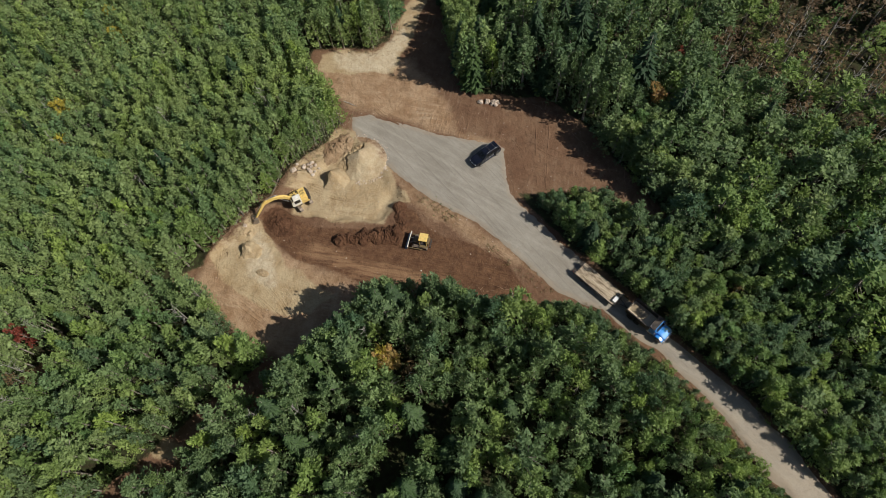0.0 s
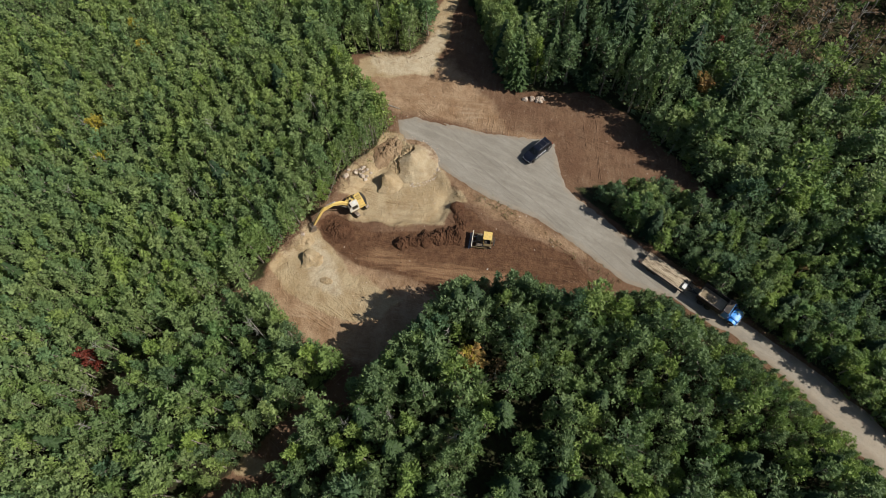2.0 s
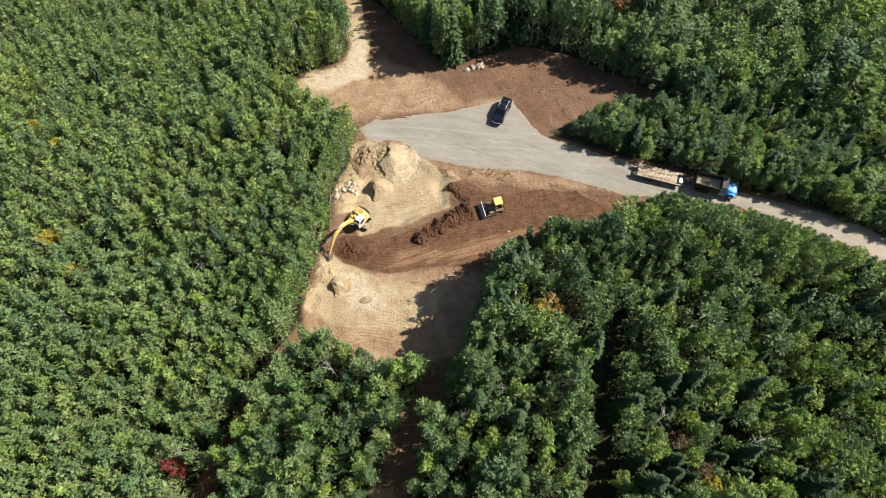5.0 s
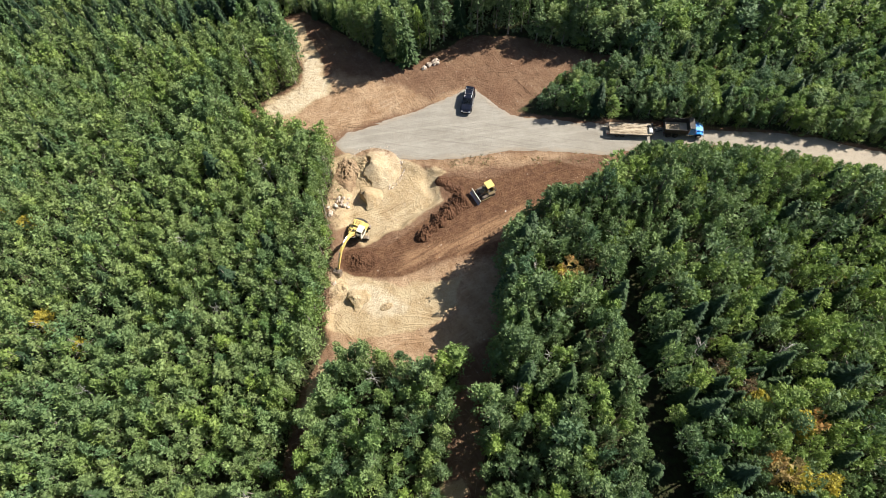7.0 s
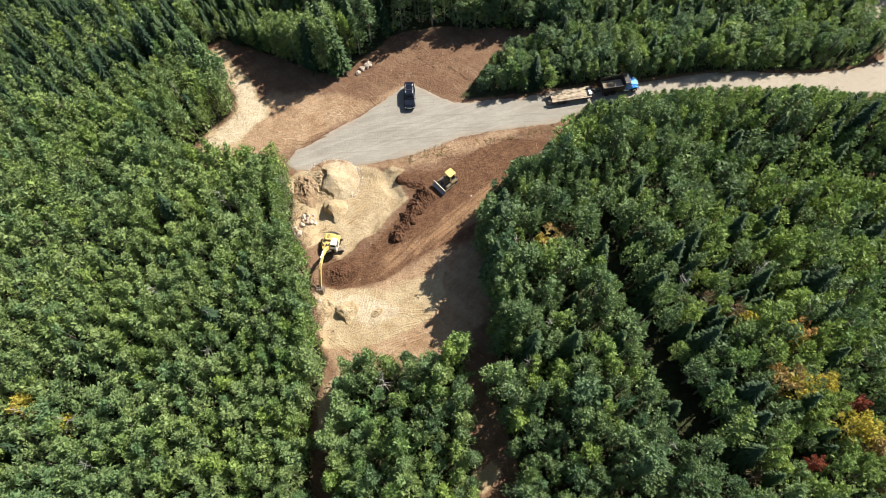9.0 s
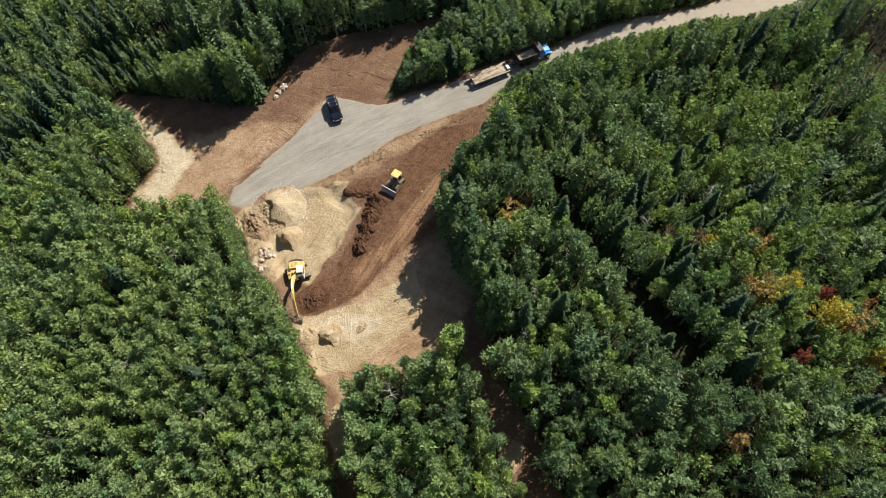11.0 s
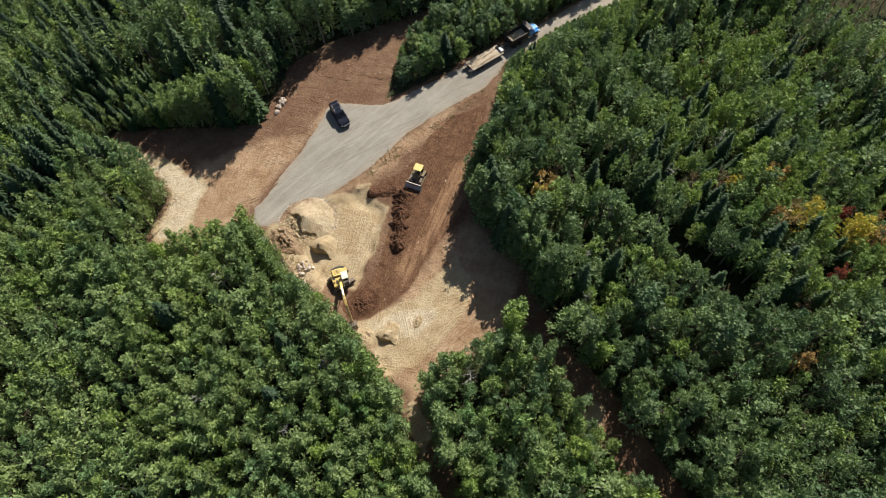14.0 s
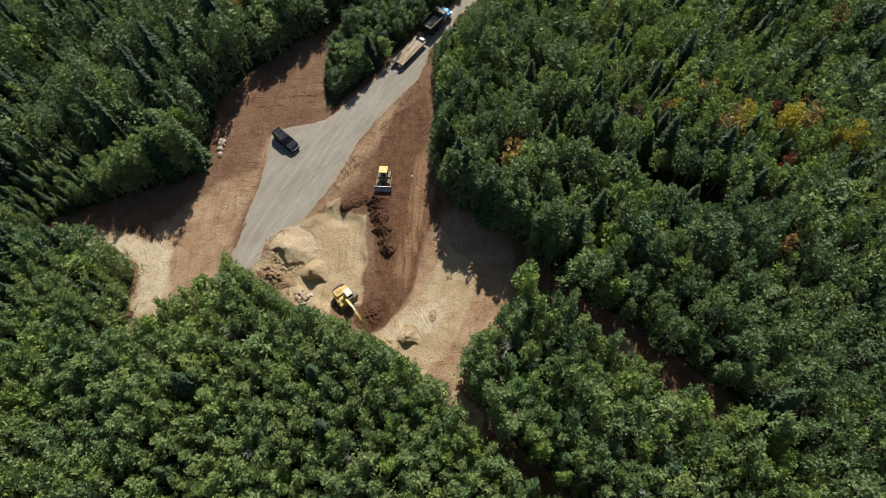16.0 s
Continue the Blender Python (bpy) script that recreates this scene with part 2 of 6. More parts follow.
M_GOLD = leaf_material("leaves_gold", (0.500, 0.420, 0.070), (0.680, 0.540, 0.090), (0.45, 0.36, 0.03), green=0.45)
M_ORANGE = leaf_material("leaves_orange", (0.460, 0.310, 0.120), (0.540, 0.270, 0.100), (0.36, 0.22, 0.06), green=0.6)
M_RED = leaf_material("leaves_red", (0.200, 0.045, 0.030), (0.270, 0.075, 0.045), (0.36, 0.09, 0.04))
M_DRY = leaf_material("leaves_dry", (0.130, 0.085, 0.045), (0.190, 0.125, 0.065), (0.20, 0.12, 0.06), 0.2)
M_BARK = bark_material("bark_grey", (0.16, 0.13, 0.10), (0.34, 0.31, 0.27))
M_DEAD = bark_material("bark_bleached", (0.22, 0.20, 0.18), (0.40, 0.38, 0.34))
M_WOOD = wood_material()
M_YELLOW = paint("yellow_paint", (0.76, 0.54, 0.17), 0.45, amount=0.45)
M_CREAM = paint("cream_paint", (0.74, 0.70, 0.60), 0.4, amount=0.35)
M_BLUE = paint("blue_paint", (0.04, 0.30, 0.80), 0.3, amount=0.25)
M_BLACK = paint("black_car_paint", (0.006, 0.008, 0.016), 0.24, amount=0.03)
M_STEEL = paint("dark_steel", (0.055, 0.048, 0.045), 0.6, 0.3)
M_BOX = paint("dump_box_steel", (0.035, 0.030, 0.028), 0.6, 0.2, (0.20, 0.15, 0.10), 0.55, 1.2)
M_BOXFLOOR = paint("dump_box_floor", (0.56, 0.46, 0.32), 0.8, 0.0, (0.30, 0.21, 0.13), 0.6, 1.6)
M_RUBBER = paint("tyre_rubber", (0.018, 0.018, 0.018), 0.85, amount=0.35)
M_TRACK = paint("track_steel", (0.26, 0.21, 0.165), 0.6, 0.5)
M_CHROME = paint("bright_metal", (0.62, 0.62, 0.63), 0.25, 0.9, amount=0.2)
M_BLADE = paint("scoured_steel", (0.36, 0.40, 0.46), 0.38, 0.75, amount=0.3)
M_STRAW = leaf_material("dry_grass", (0.240, 0.190, 0.095), (0.350, 0.280, 0.150), (0.30, 0.24, 0.10))
M_GLASS = glass_dark("window_glass")
M_LAMP = paint("headlamp_glass", (0.75, 0.77, 0.80), 0.1, amount=0.05)
M_REDLAMP = paint("tail_lamp", (0.35, 0.02, 0.02), 0.2, amount=0.05)
M_WHITE = paint("white_paint", (0.78, 0.77, 0.74), 0.5, amount=0.2)


# ---- small tools ----
TABLES = {}


def lattice(x, y, size, seed):
    """Smooth random heights between 0 and 1, on a lattice of that size in metres."""
    if seed not in TABLES:
        TABLES[seed] = np.random.RandomState(seed).rand(256, 256)
    table = TABLES[seed]
    u, v = np.asarray(x, float) / size, np.asarray(y, float) / size
    i, j = np.floor(u).astype(int), np.floor(v).astype(int)
    a, b = u - i, v - j
    a, b = a * a * (3 - 2 * a), b * b * (3 - 2 * b)
    g = lambda p, q: table[p % 256, q % 256]
    return (g(i, j) * (1 - a) + g(i + 1, j) * a) * (1 - b) + (g(i, j + 1) * (1 - a) + g(i + 1, j + 1) * a) * b


def ease(v, a, b):
    t = np.clip((np.asarray(v, float) - a) / (b - a), 0, 1)
    return t * t * (3 - 2 * t)


def outside(x, y, poly):
    """Distance to a polygon in the plan, negative within it."""
    x, y = np.asarray(x, float), np.asarray(y, float)
    best, inside = np.full(x.shape, 1e9), np.zeros(x.shape, bool)
    for (ax, ay), (bx, by) in zip(poly, poly[1:] + poly[:1]):
        dx, dy = bx - ax, by - ay
        t = np.clip(((x - ax) * dx + (y - ay) * dy) / (dx * dx + dy * dy), 0, 1)
        best = np.minimum(best, np.hypot(x - ax - t * dx, y - ay - t * dy))
        if ay != by:
            inside ^= ((ay > y) != (by > y)) & (x < (y - ay) / (by - ay) * dx + ax)
    return np.where(inside, -best, best)


def mesh_object(name, verts, faces, mat, smooth=False):
    me = bpy.data.meshes.new(name)
    me.from_pydata([tuple(v) for v in verts], [], [tuple(f) for f in faces])
    me.materials.append(mat)
    if smooth:
        me.shade_smooth()
    return new(name, me)


def triangles(quads):
    q = np.asarray(quads)
    return q if q.shape[1] == 3 else np.concatenate([q[:, [0, 1, 2]], q[:, [0, 2, 3]]])


def quick_mesh(name, verts, faces, mats, index=None, tint=None):
    """A large mesh of quads or triangles from arrays."""
    me = bpy.data.meshes.new(name)
    n, k = np.asarray(faces).shape
    me.vertices.add(len(verts))
    me.vertices.foreach_set("co", np.ascontiguousarray(verts, np.float32).ravel())
    me.loops.add(k * n)
    me.loops.foreach_set("vertex_index", np.ascontiguousarray(faces, np.int32).ravel())
    me.polygons.add(n)
    me.polygons.foreach_set("loop_start", np.arange(0, k * n, k, dtype=np.int32))
    for m in mats:
        me.materials.append(m)
    if index is not None:
        me.polygons.foreach_set("material_index", np.ascontiguousarray(index, np.int32))
    if tint is not None:
        a = me.attributes.new("tint", "FLOAT", "POINT")
        a.data.foreach_set("value", np.ascontiguousarray(tint, np.float32))
    me.update(calc_edges=True)
    me.validate()
    return me


def part(name, bm, mat, parent, label="", at=None):
    me = bpy.data.meshes.new(name)
    bm.to_mesh(me)
    bm.free()
    me.materials.append(mat)
    ob = new(name, me)
    ob.parent = parent
    if at is not None:
        ob.matrix_basis = at
    return tagged(ob, label)


def share(name, ob, parent, at):
    """Another part on the same mesh as ob."""
    o = new(name, ob.data)
    o.parent = parent
    o.matrix_basis = at
    return o


def block(sx, sy, sz, at=(0, 0, 0), bevel=0.03, taper=1.0):
    bm = bmesh.new()
    bmesh.ops.create_cube(bm, size=1)
    for v in bm.verts:
        k = taper if v.co.z > 0 else 1.0
        v.co = Vector((v.co.x * sx * k + at[0], v.co.y * sy * k + at[1], v.co.z * sz + at[2]))
    if bevel:
        bmesh.ops.bevel(bm, geom=bm.edges[:], offset=bevel, segments=2, affect="EDGES")
    return bm


def slab(profile, y0, y1, bevel=0.04, inset=0.0):
    """A side profile (x, z) drawn from y0 to y1; inset narrows it towards the top."""
    bm = bmesh.new()
    zs = [p[1] for p in profile]
    z0, z1 = min(zs), max(zs)
    rows = []
    for y, s in ((y0, 1), (y1, -1)):
        rows.append([bm.verts.new((px, y + s * inset * (pz - z0) / max(z1 - z0, 1e-6), pz)) for px, pz in profile])
    n = len(profile)
    bm.faces.new(rows[0])
    bm.faces.new(rows[1][::-1])
    for i in range(n):
        bm.faces.new((rows[0][i], rows[1][i], rows[1][(i + 1) % n], rows[0][(i + 1) % n])[::-1])
    bmesh.ops.recalc_face_normals(bm, faces=bm.faces)
    if bevel:
        bmesh.ops.bevel(bm, geom=bm.edges[:], offset=bevel, segments=2, affect="EDGES", clamp_overlap=True)
    return bm


def drum(r, length, seg=20, axis="Y", bevel=0.0, at=(0, 0, 0)):
    bm = bmesh.new()
    bmesh.ops.create_cone(bm, cap_ends=True, segments=seg, radius1=r, radius2=r, depth=length)
    if bevel:
        bmesh.ops.bevel(bm, geom=[e for e in bm.edges if len(e.link_faces) == 2 and any(len(f.verts) > 4 for f in e.link_faces)],
                        offset=bevel, segments=2, affect="EDGES")
    turn = {"Y": Matrix.Rotation(math.pi / 2, 4, "X"), "X": Matrix.Rotation(math.pi / 2, 4, "Y"), "Z": Matrix()}[axis]
    bmesh.ops.transform(bm, matrix=Matrix.Translation(at) @ turn, verts=bm.verts)
    return bm


def rod(a, b, r0, r1=None, seg=8):
    a, b = Vector(a), Vector(b)
    bm = bmesh.new()
    bmesh.ops.create_cone(bm, cap_ends=True, segments=seg, radius1=r0, radius2=r0 if r1 is None else r1, depth=(b - a).length)
    m = Matrix.Translation((a + b) / 2) @ (b - a).to_track_quat("Z", "Y").to_matrix().to_4x4()
    bmesh.ops.transform(bm, matrix=m, verts=bm.verts)
    return bm


def merge(*bms):
    """Several pieces of one part as one bmesh."""
    out = bmesh.new()
    for b in bms:
        me = bpy.data.meshes.new("tmp")
        b.to_mesh(me)
        b.free()
        out.from_mesh(me)
        bpy.data.meshes.remove(me)
    return out


def thing(name, at, label, category, group=""):
    ob = new(name)
    ob.empty_display_size = 0.5
    ob.matrix_basis = at
    return tagged(ob, label, category, group)


# ---- plan of the ground ----
PIT = [(-22.5, 16), (-21.2, 9.6), (-21.5, 3), (-20, -0.9), (-19.8, -6.8), (-19.4, -12.2), (-18.2, -17.6), (-20, -22.5), (-16.5, -22),
       (-14, -19.8), (-7, -21), (-1.2, -19.5), (4.5, -20.5), (7.6, -15.2), (7.4, -10), (7.0, -4.4), (8.9, 0.3), (12.2, 5.0), (18.2, 9.6),
       (24, 13.2), (27.5, 17), (26, 20), (-22.5, 20)]
CUT_WEST = [(-20, -22.3), (-21.3, -27), (-22.0, -38), (-22.8, -47), (-20.8, -47), (-19.7, -38), (-18.3, -28), (-16.8, -21.8)]
CUT_EAST = [(1.5, -19.5), (0.5, -27), (0.2, -38), (-0.5, -52), (4.0, -52), (5, -38), (4.6, -27), (6, -18)]
NORTH = [(-39, 23), (-35, 26.5), (-31, 30.2), (-30, 34), (-32, 37), (-34.5, 41), (-36.8, 46), (-33, 48), (-22, 40.6), (-11.9, 33.8),
         (-8, 36.6), (-1.2, 42), (2.3, 43), (11, 42), (17.8, 40.4), (27.4, 38.1), (26, 35.8), (17.8, 34.5), (12.5, 30), (9, 26.5),
         (0, 20), (-22.5, 16), (-29.7, 17.6), (-37, 19.5)]
GRAVEL = [(-22.8, 17.5), (-20.7, 20), (-18, 21), (-13.4, 23.1), (-8.5, 25.5), (-4, 28), (-0.9, 30.2), (1.4, 30.4), (3.8, 28), (7.5, 25.4),
          (11.4, 24.3), (20.7, 23.6), (30, 23.7), (41, 22.9), (51, 22.7), (60, 21.3), (71.8, 18.5), (80.9, 18.3), (84.9, 19.2),
          (87.2, 24.2), (88, 60), (93, 60), (92.1, 22.8), (92, 19.8), (89, 16), (140, 13), (140, 9), (87.8, 11.3), (72.9, 13.3), (66, 16.5),
          (60, 17), (51, 19.2), (41, 20), (31, 19.4), (23.8, 17.1), (15.3, 17.5), (7.8, 17.3), (0.9, 15.8), (-6.3, 14.8), (-13.5, 15),
          (-21, 16)]
SANDS = [
    [(-22.5, 15), (-22.5, 8), (-22.5, 3), (-19.5, 0.5), (-18, 1), (-15, -1.5), (-8.9, 2.2), (-3.4, 7.4), (-4.2, 11.4), (-3, 12.8), (-8, 14.0), (-14, 15.8)],
    [(-20.0, -6.5), (-17.5, -6.4), (-13, -7.4), (-8, -8.0), (-3, -7.0), (0.5, -6.5), (0, -11), (-3, -14.0), (-10, -16.2), (-14, -16.6), (-18.6, -15.5)],
    [(-38, 23), (-34.5, 27), (-30.5, 30.2), (-30, 34), (-33, 39), (-36, 45), (-33, 46), (-29, 39), (-26, 33), (-25, 29), (-29, 24), (-35, 20)],
    [(-19.5, -21), (-17, -20), (-18, -26), (-21, -28)],
    [(-1.9, -39.5), (-0.4, -36.4), (2.6, -34.6), (3.4, -37.0), (0.8, -39.5)],
]
TOPSOIL = [(-18.2, -2.6), (-15.0, -2.4), (-12, -1.8), (-9.0, 0.1), (-6.8, 2.1), (-4.5, 4.2), (-2.0, 6.6), (-1.8, 9.0), (-4.2, 11.6), (-1, 12), (1, 11.5), (5.4, 12), (10, 14.2), (15.5, 15.6),
           (22, 14.0), (17, 9), (10, 3), (5.5, -2.2), (1.6, -2.4), (-1.7, -3.1), (-5.1, -4.7), (-8.9, -6.8), (-12.3, -6.9), (-15.8, -6.8), (-18.4, -5.8)]
PALE_SPOTS = [
    ([(-31.2, 38), (-27.2, 36.4), (-25.2, 28.2), (-28.4, 24.6), (-33, 22.5), (-36, 24.5), (-30.5, 30.5)], 0.95),
    ([(-17.5, -6.9), (-13.0, -7.8), (-9, -9.4), (-6.6, -11.6), (-7.2, -12.9), (-12.3, -13.7), (-14.6, -12.0), (-17.8, -9.0)], 0.80),
    ([(-19, -8), (-16, -12), (-17, -15), (-19.3, -13)], 0.50),
    ([(-16, 5), (-8, 8), (-6.5, 5), (-12, 1.5), (-17, 2)], 0.28),
    ([(-10, 11), (-5, 12), (-4.5, 9.5), (-9, 8)], 0.30),
]
DRY_SPOTS = [
    ([(-32, 30), (-24, 34.5), (-13, 31.0), (-7, 28.6), (-2, 30.4), (1, 33), (-2, 27.5), (-12, 24), (-24, 18), (-38, 19)], 0.85),
    ([(-20, -6.4), (-12, -7), (-5, -5.0), (1.6, -2.6), (7.5, -2.6), (7.5, -14), (-1, -20.5), (-18, -22)], 0.95),
    ([(-22.5, 17), (-16, 17.2), (-11, 16.3), (-6, 15.3), (-1, 15.8), (4, 17.2), (14, 17.8), (22, 17.4), (14, 15.0), (4, 13.2), (-2, 12.4), (-9, 13.4), (-20, 14)], 0.80),
]
TURNED = [(-9.5, -6.0), (-5, -4.2), (1, -2.2), (8, 1.2), (14, 7.5), (10, 8), (3, 3.0), (-3, 0.0), (-8, -2.6)]


OLD_TRAIL = [(24.6, -3), (24.3, -11), (23.6, -17), (24.6, -23.5), (26.6, -30), (27.8, -36), (30, -43), (33, -42), (30.4, -34.5), (29.6, -28.5),
             (27.8, -22), (26.8, -16), (27.2, -10), (27.4, -3)]


def clear_of_trees(x, y):
    """Distance to the open ground, negative on it."""
    d = outside(x, y, GRAVEL) - 0.5
    for p in (PIT, CUT_WEST, CUT_EAST, NORTH):
        d = np.minimum(d, outside(x, y, p))
    return d


def ground_z(x, y):
    x, y = np.asarray(x, float), np.asarray(y, float)
    d = clear_of_trees(x, y)
    far = np.hypot(x, y)
    off = ease(outside(x, y, GRAVEL), 0, 1.5)
    u, v = 0.8 * x + 0.6 * y, 0.8 * y - 0.6 * x
    z = 0.16 * (lattice(x, y, 5, 3) - 0.5) + off * (0.10 * (lattice(x, y, 1.3, 4) - 0.5) + 0.08 * (lattice(x, y, 0.7, 12) - 0.5) + 0.10 * (lattice(0.22 * u, v, 0.8, 13) - 0.5))
    # the land falls away to both sides of the road
    side = ease(np.minimum(d, outside(x, y, GRAVEL)), 3, 14)
    z = z - side * (5.5 * ease(-x, 34, 80) + 6.0 * ease(x, 26, 70) * ease(-y, -14, 0) + 3.0 * ease(-y, 40, 80) * ease(x, -10, 30))
    z = z + side * 1.2 * (lattice(x, y, 17, 5) - 0.5)
    # the floor of the dug sand, a bank at its west side
    floor = -outside(x, y, SANDS[0]) + 0.8 * (lattice(x, y, 1.6, 14) - 0.5)
    z = z - 0.45 * ease(floor, 0, 2.5) - 0.45 * ease(floor, -0.2, 0.9) * ease(-outside(x, y, TOPSOIL), -4.0, -2.0)
    z = z + 0.9 * ease(-d, -1.8, 0.2)[()] * ease(-x, 17.5, 19.5) * ease(-np.abs(y + 3), -16, -12) * (d > -3)
    return z + 8.0 * ease(far, 160, 900) * lattice(x, y, 180, 6)


def axis_steps(lo, hi, fine, reach):
    mid = list(np.arange(lo, hi, fine))
    out, step, v = [], fine, hi
    while v < reach:
        out.append(v)
        step = min(step * 1.18, 60)
        v += step
    left, step, v = [], fine, lo
    while v > -reach:
        step = min(step * 1.18, 60)
        v -= step
        left.append(v)
    return np.array(left[::-1] + mid + out + [reach])


def grid_mesh(name, xs, ys, z, mats, keep=None):
    nx, ny = len(xs), len(ys)
    X, Y = np.meshgrid(xs, ys)
    V = np.stack([X, Y, z(X, Y)], -1).reshape(-1, 3)
    i = (np.arange(ny - 1)[:, None] * nx + np.arange(nx - 1)[None, :]).ravel()
    Q = np.stack([i, i + 1, i + 1 + nx, i + nx], -1)
    if keep is not None:
        ok = keep(X, Y).ravel()
        Q = Q[ok[Q].any(1)]
        used = np.unique(Q)
        new_index = np.zeros(len(V), int)
        new_index[used] = np.arange(len(used))
        V, Q = V[used], new_index[Q]
    me = quick_mesh(name, V, Q, mats)
    me.shade_smooth()
    return me, V


def paint_ground(me, X, Y, pale=None, turned=None):
    """Where the earth is sand, topsoil or litter, pale, dry or freshly turned."""
    wob = 1.2 * (lattice(X, Y, 2.2, 8) - 0.5)
    near = lambda p, a, b, k=1.0: ease(-(outside(X, Y, p) + k * wob), a, b)
    zone = np.ones((len(X), 4), np.float32)
    zone[:, 0] = np.max([near(p, -0.8, 0.9) for p in SANDS], 0)
    zone[:, 1] = near(TOPSOIL, -0.7, 0.6, 0.45)
    zone[:, 2] = ease(clear_of_trees(X, Y) + 0.7 * wob, -0.6, 1.4)
    me.attributes.new("zone", "FLOAT_COLOR", "POINT").data.foreach_set("color", zone.ravel())
    values = {"pale": np.max([k * near(p, -0.8, 1.6) for p, k in PALE_SPOTS], 0) if pale is None else pale,
              "tan": np.max([k * near(p, -1.0, 2.0) for p, k in DRY_SPOTS], 0),
              "turned": 0.75 * near(TURNED, -1.5, 1.5) if turned is None else turned}
    for name, v in values.items():
        me.attributes.new(name, "FLOAT", "POINT").data.foreach_set("value", np.ascontiguousarray(v, np.float32))


# ---- the large structure ----
xs, ys = axis_steps(-40, 30, 0.32, 1500), axis_steps(-42, 49, 0.32, 1500)
me, V = grid_mesh("ground", xs, ys, ground_z, [M_GROUND])
X, Y = V[:, 0], V[:, 1]
paint_ground(me, X, Y)
tagged(new("ground", me), "bare brown loam and pale sand with forest floor around", "ground", kind="structure")


def road_z(x, y):
    d = outside(x, y, GRAVEL) + 0.6 * (lattice(x, y, 3.1, 9) - 0.5) + 0.35 * (lattice(x, y, 0.6, 10) - 0.5)
    return ground_z(x, y) + 0.05 + 0.16 * ease(x, 44, 56) - 0.30 * ease(d, -0.35, 0.9)


rx = np.concatenate([np.arange(-25, 32, 0.33), np.arange(32, 142, 0.6)])
ry = np.arange(7, 62, 0.33)
me, V = grid_mesh("gravel_road", rx, ry, road_z, [M_GRAVEL], lambda a, b: outside(a, b, GRAVEL) < 1.1)
me.attributes.new("east", "FLOAT", "POINT").data.foreach_set("value", ease(V[:, 0], 18, 75).astype(np.float32))
worn = np.maximum(0.5 * ease(-V[:, 0], 16, 24), 0.85 * ease(outside(V[:, 0], V[:, 1], GRAVEL), -1.6, 0.1))
me.attributes.new("worn", "FLOAT", "POINT").data.foreach_set("value", worn.astype(np.float32))
tagged(new("gravel_road", me), "grey crushed gravel road widening into a turning place", "road", kind="structure")


# ---- trees ----
def leaf_quads(rng, pts, nrm, size, loose=0.38, slim=0.72, along=None):
    """One pointed leaf clump at each point; nrm: the way it faces; along: the way its tip points."""
    n = len(pts)
    nn = nrm + loose * rng.normal(size=(n, 3))
    nn /= np.linalg.norm(nn, axis=1)[:, None] + 1e-9
    t = np.cross(nn, rng.normal(size=(n, 3)))
    if along is not None:
        t = along + 0.42 * rng.normal(size=(n, 3))
    t /= np.linalg.norm(t, axis=1)[:, None] + 1e-9
    b = np.cross(nn, t)
    b /= np.linalg.norm(b, axis=1)[:, None] + 1e-9
    s = (size * rng.uniform(0.65, 1.35, n))[:, None]
    v = np.stack([pts + t * s, pts - t * s * 0.7 - b * s * slim, pts - t * s * 0.7 + b * s * slim], 1)
    return v.reshape(-1, 3)


def cone_rings(rng, path, radii, seg=5):
    """A tapered bent tube as quads."""
    V, Q = [], []
    for k, (p, r) in enumerate(zip(path, radii)):
        a = np.arange(seg) * 2 * math.pi / seg
        V.append(np.stack([p[0] + r * np.cos(a), p[1] + r * np.sin(a), np.full(seg, p[2])], -1))
        if k:
            for i in range(seg):
                j = (i + 1) % seg
                Q.append(((k - 1) * seg + i, (k - 1) * seg + j, k * seg + j, k * seg + i))
    return np.concatenate(V), np.array(Q)


def join(pieces):
    V, Q, n = [], [], 0
    for v, q in pieces:
        V.append(v)
        Q.append(np.asarray(q) + n)
        n += len(v)
    return np.concatenate(V), np.concatenate(Q)


def trunk_of(rng, h, r, limbs, spread):
    lean = rng.normal(size=2) * 0.02 * h
    zs = np.array([-0.6, 0.25, 0.5, 0.75, 0.97]) * h
    zs[0] = -0.6
    path = [(lean[0] * max(z, 0) / h, lean[1] * max(z, 0) / h, z) for z in zs]
    pieces = [cone_rings(rng, path, [r * 1.2, r, 0.75 * r, 0.45 * r, 0.08 * r])]
    for i in range(limbs):
        a, z0 = rng.uniform(0, 2 * math.pi), rng.uniform(0.35, 0.8) * h
        L = spread * rng.uniform(0.5, 0.9)
        p0 = np.array([lean[0] * z0 / h, lean[1] * z0 / h, z0])
        d = np.array([math.cos(a), math.sin(a), rng.uniform(0.4, 1.0)])
        path = [p0, p0 + d * L * 0.5, p0 + d * L + np.array([0, 0, 0.1 * L])]
        pieces.append(cone_rings(rng, path, [0.4 * r, 0.28 * r, 0.06 * r], 3))
    return join(pieces)


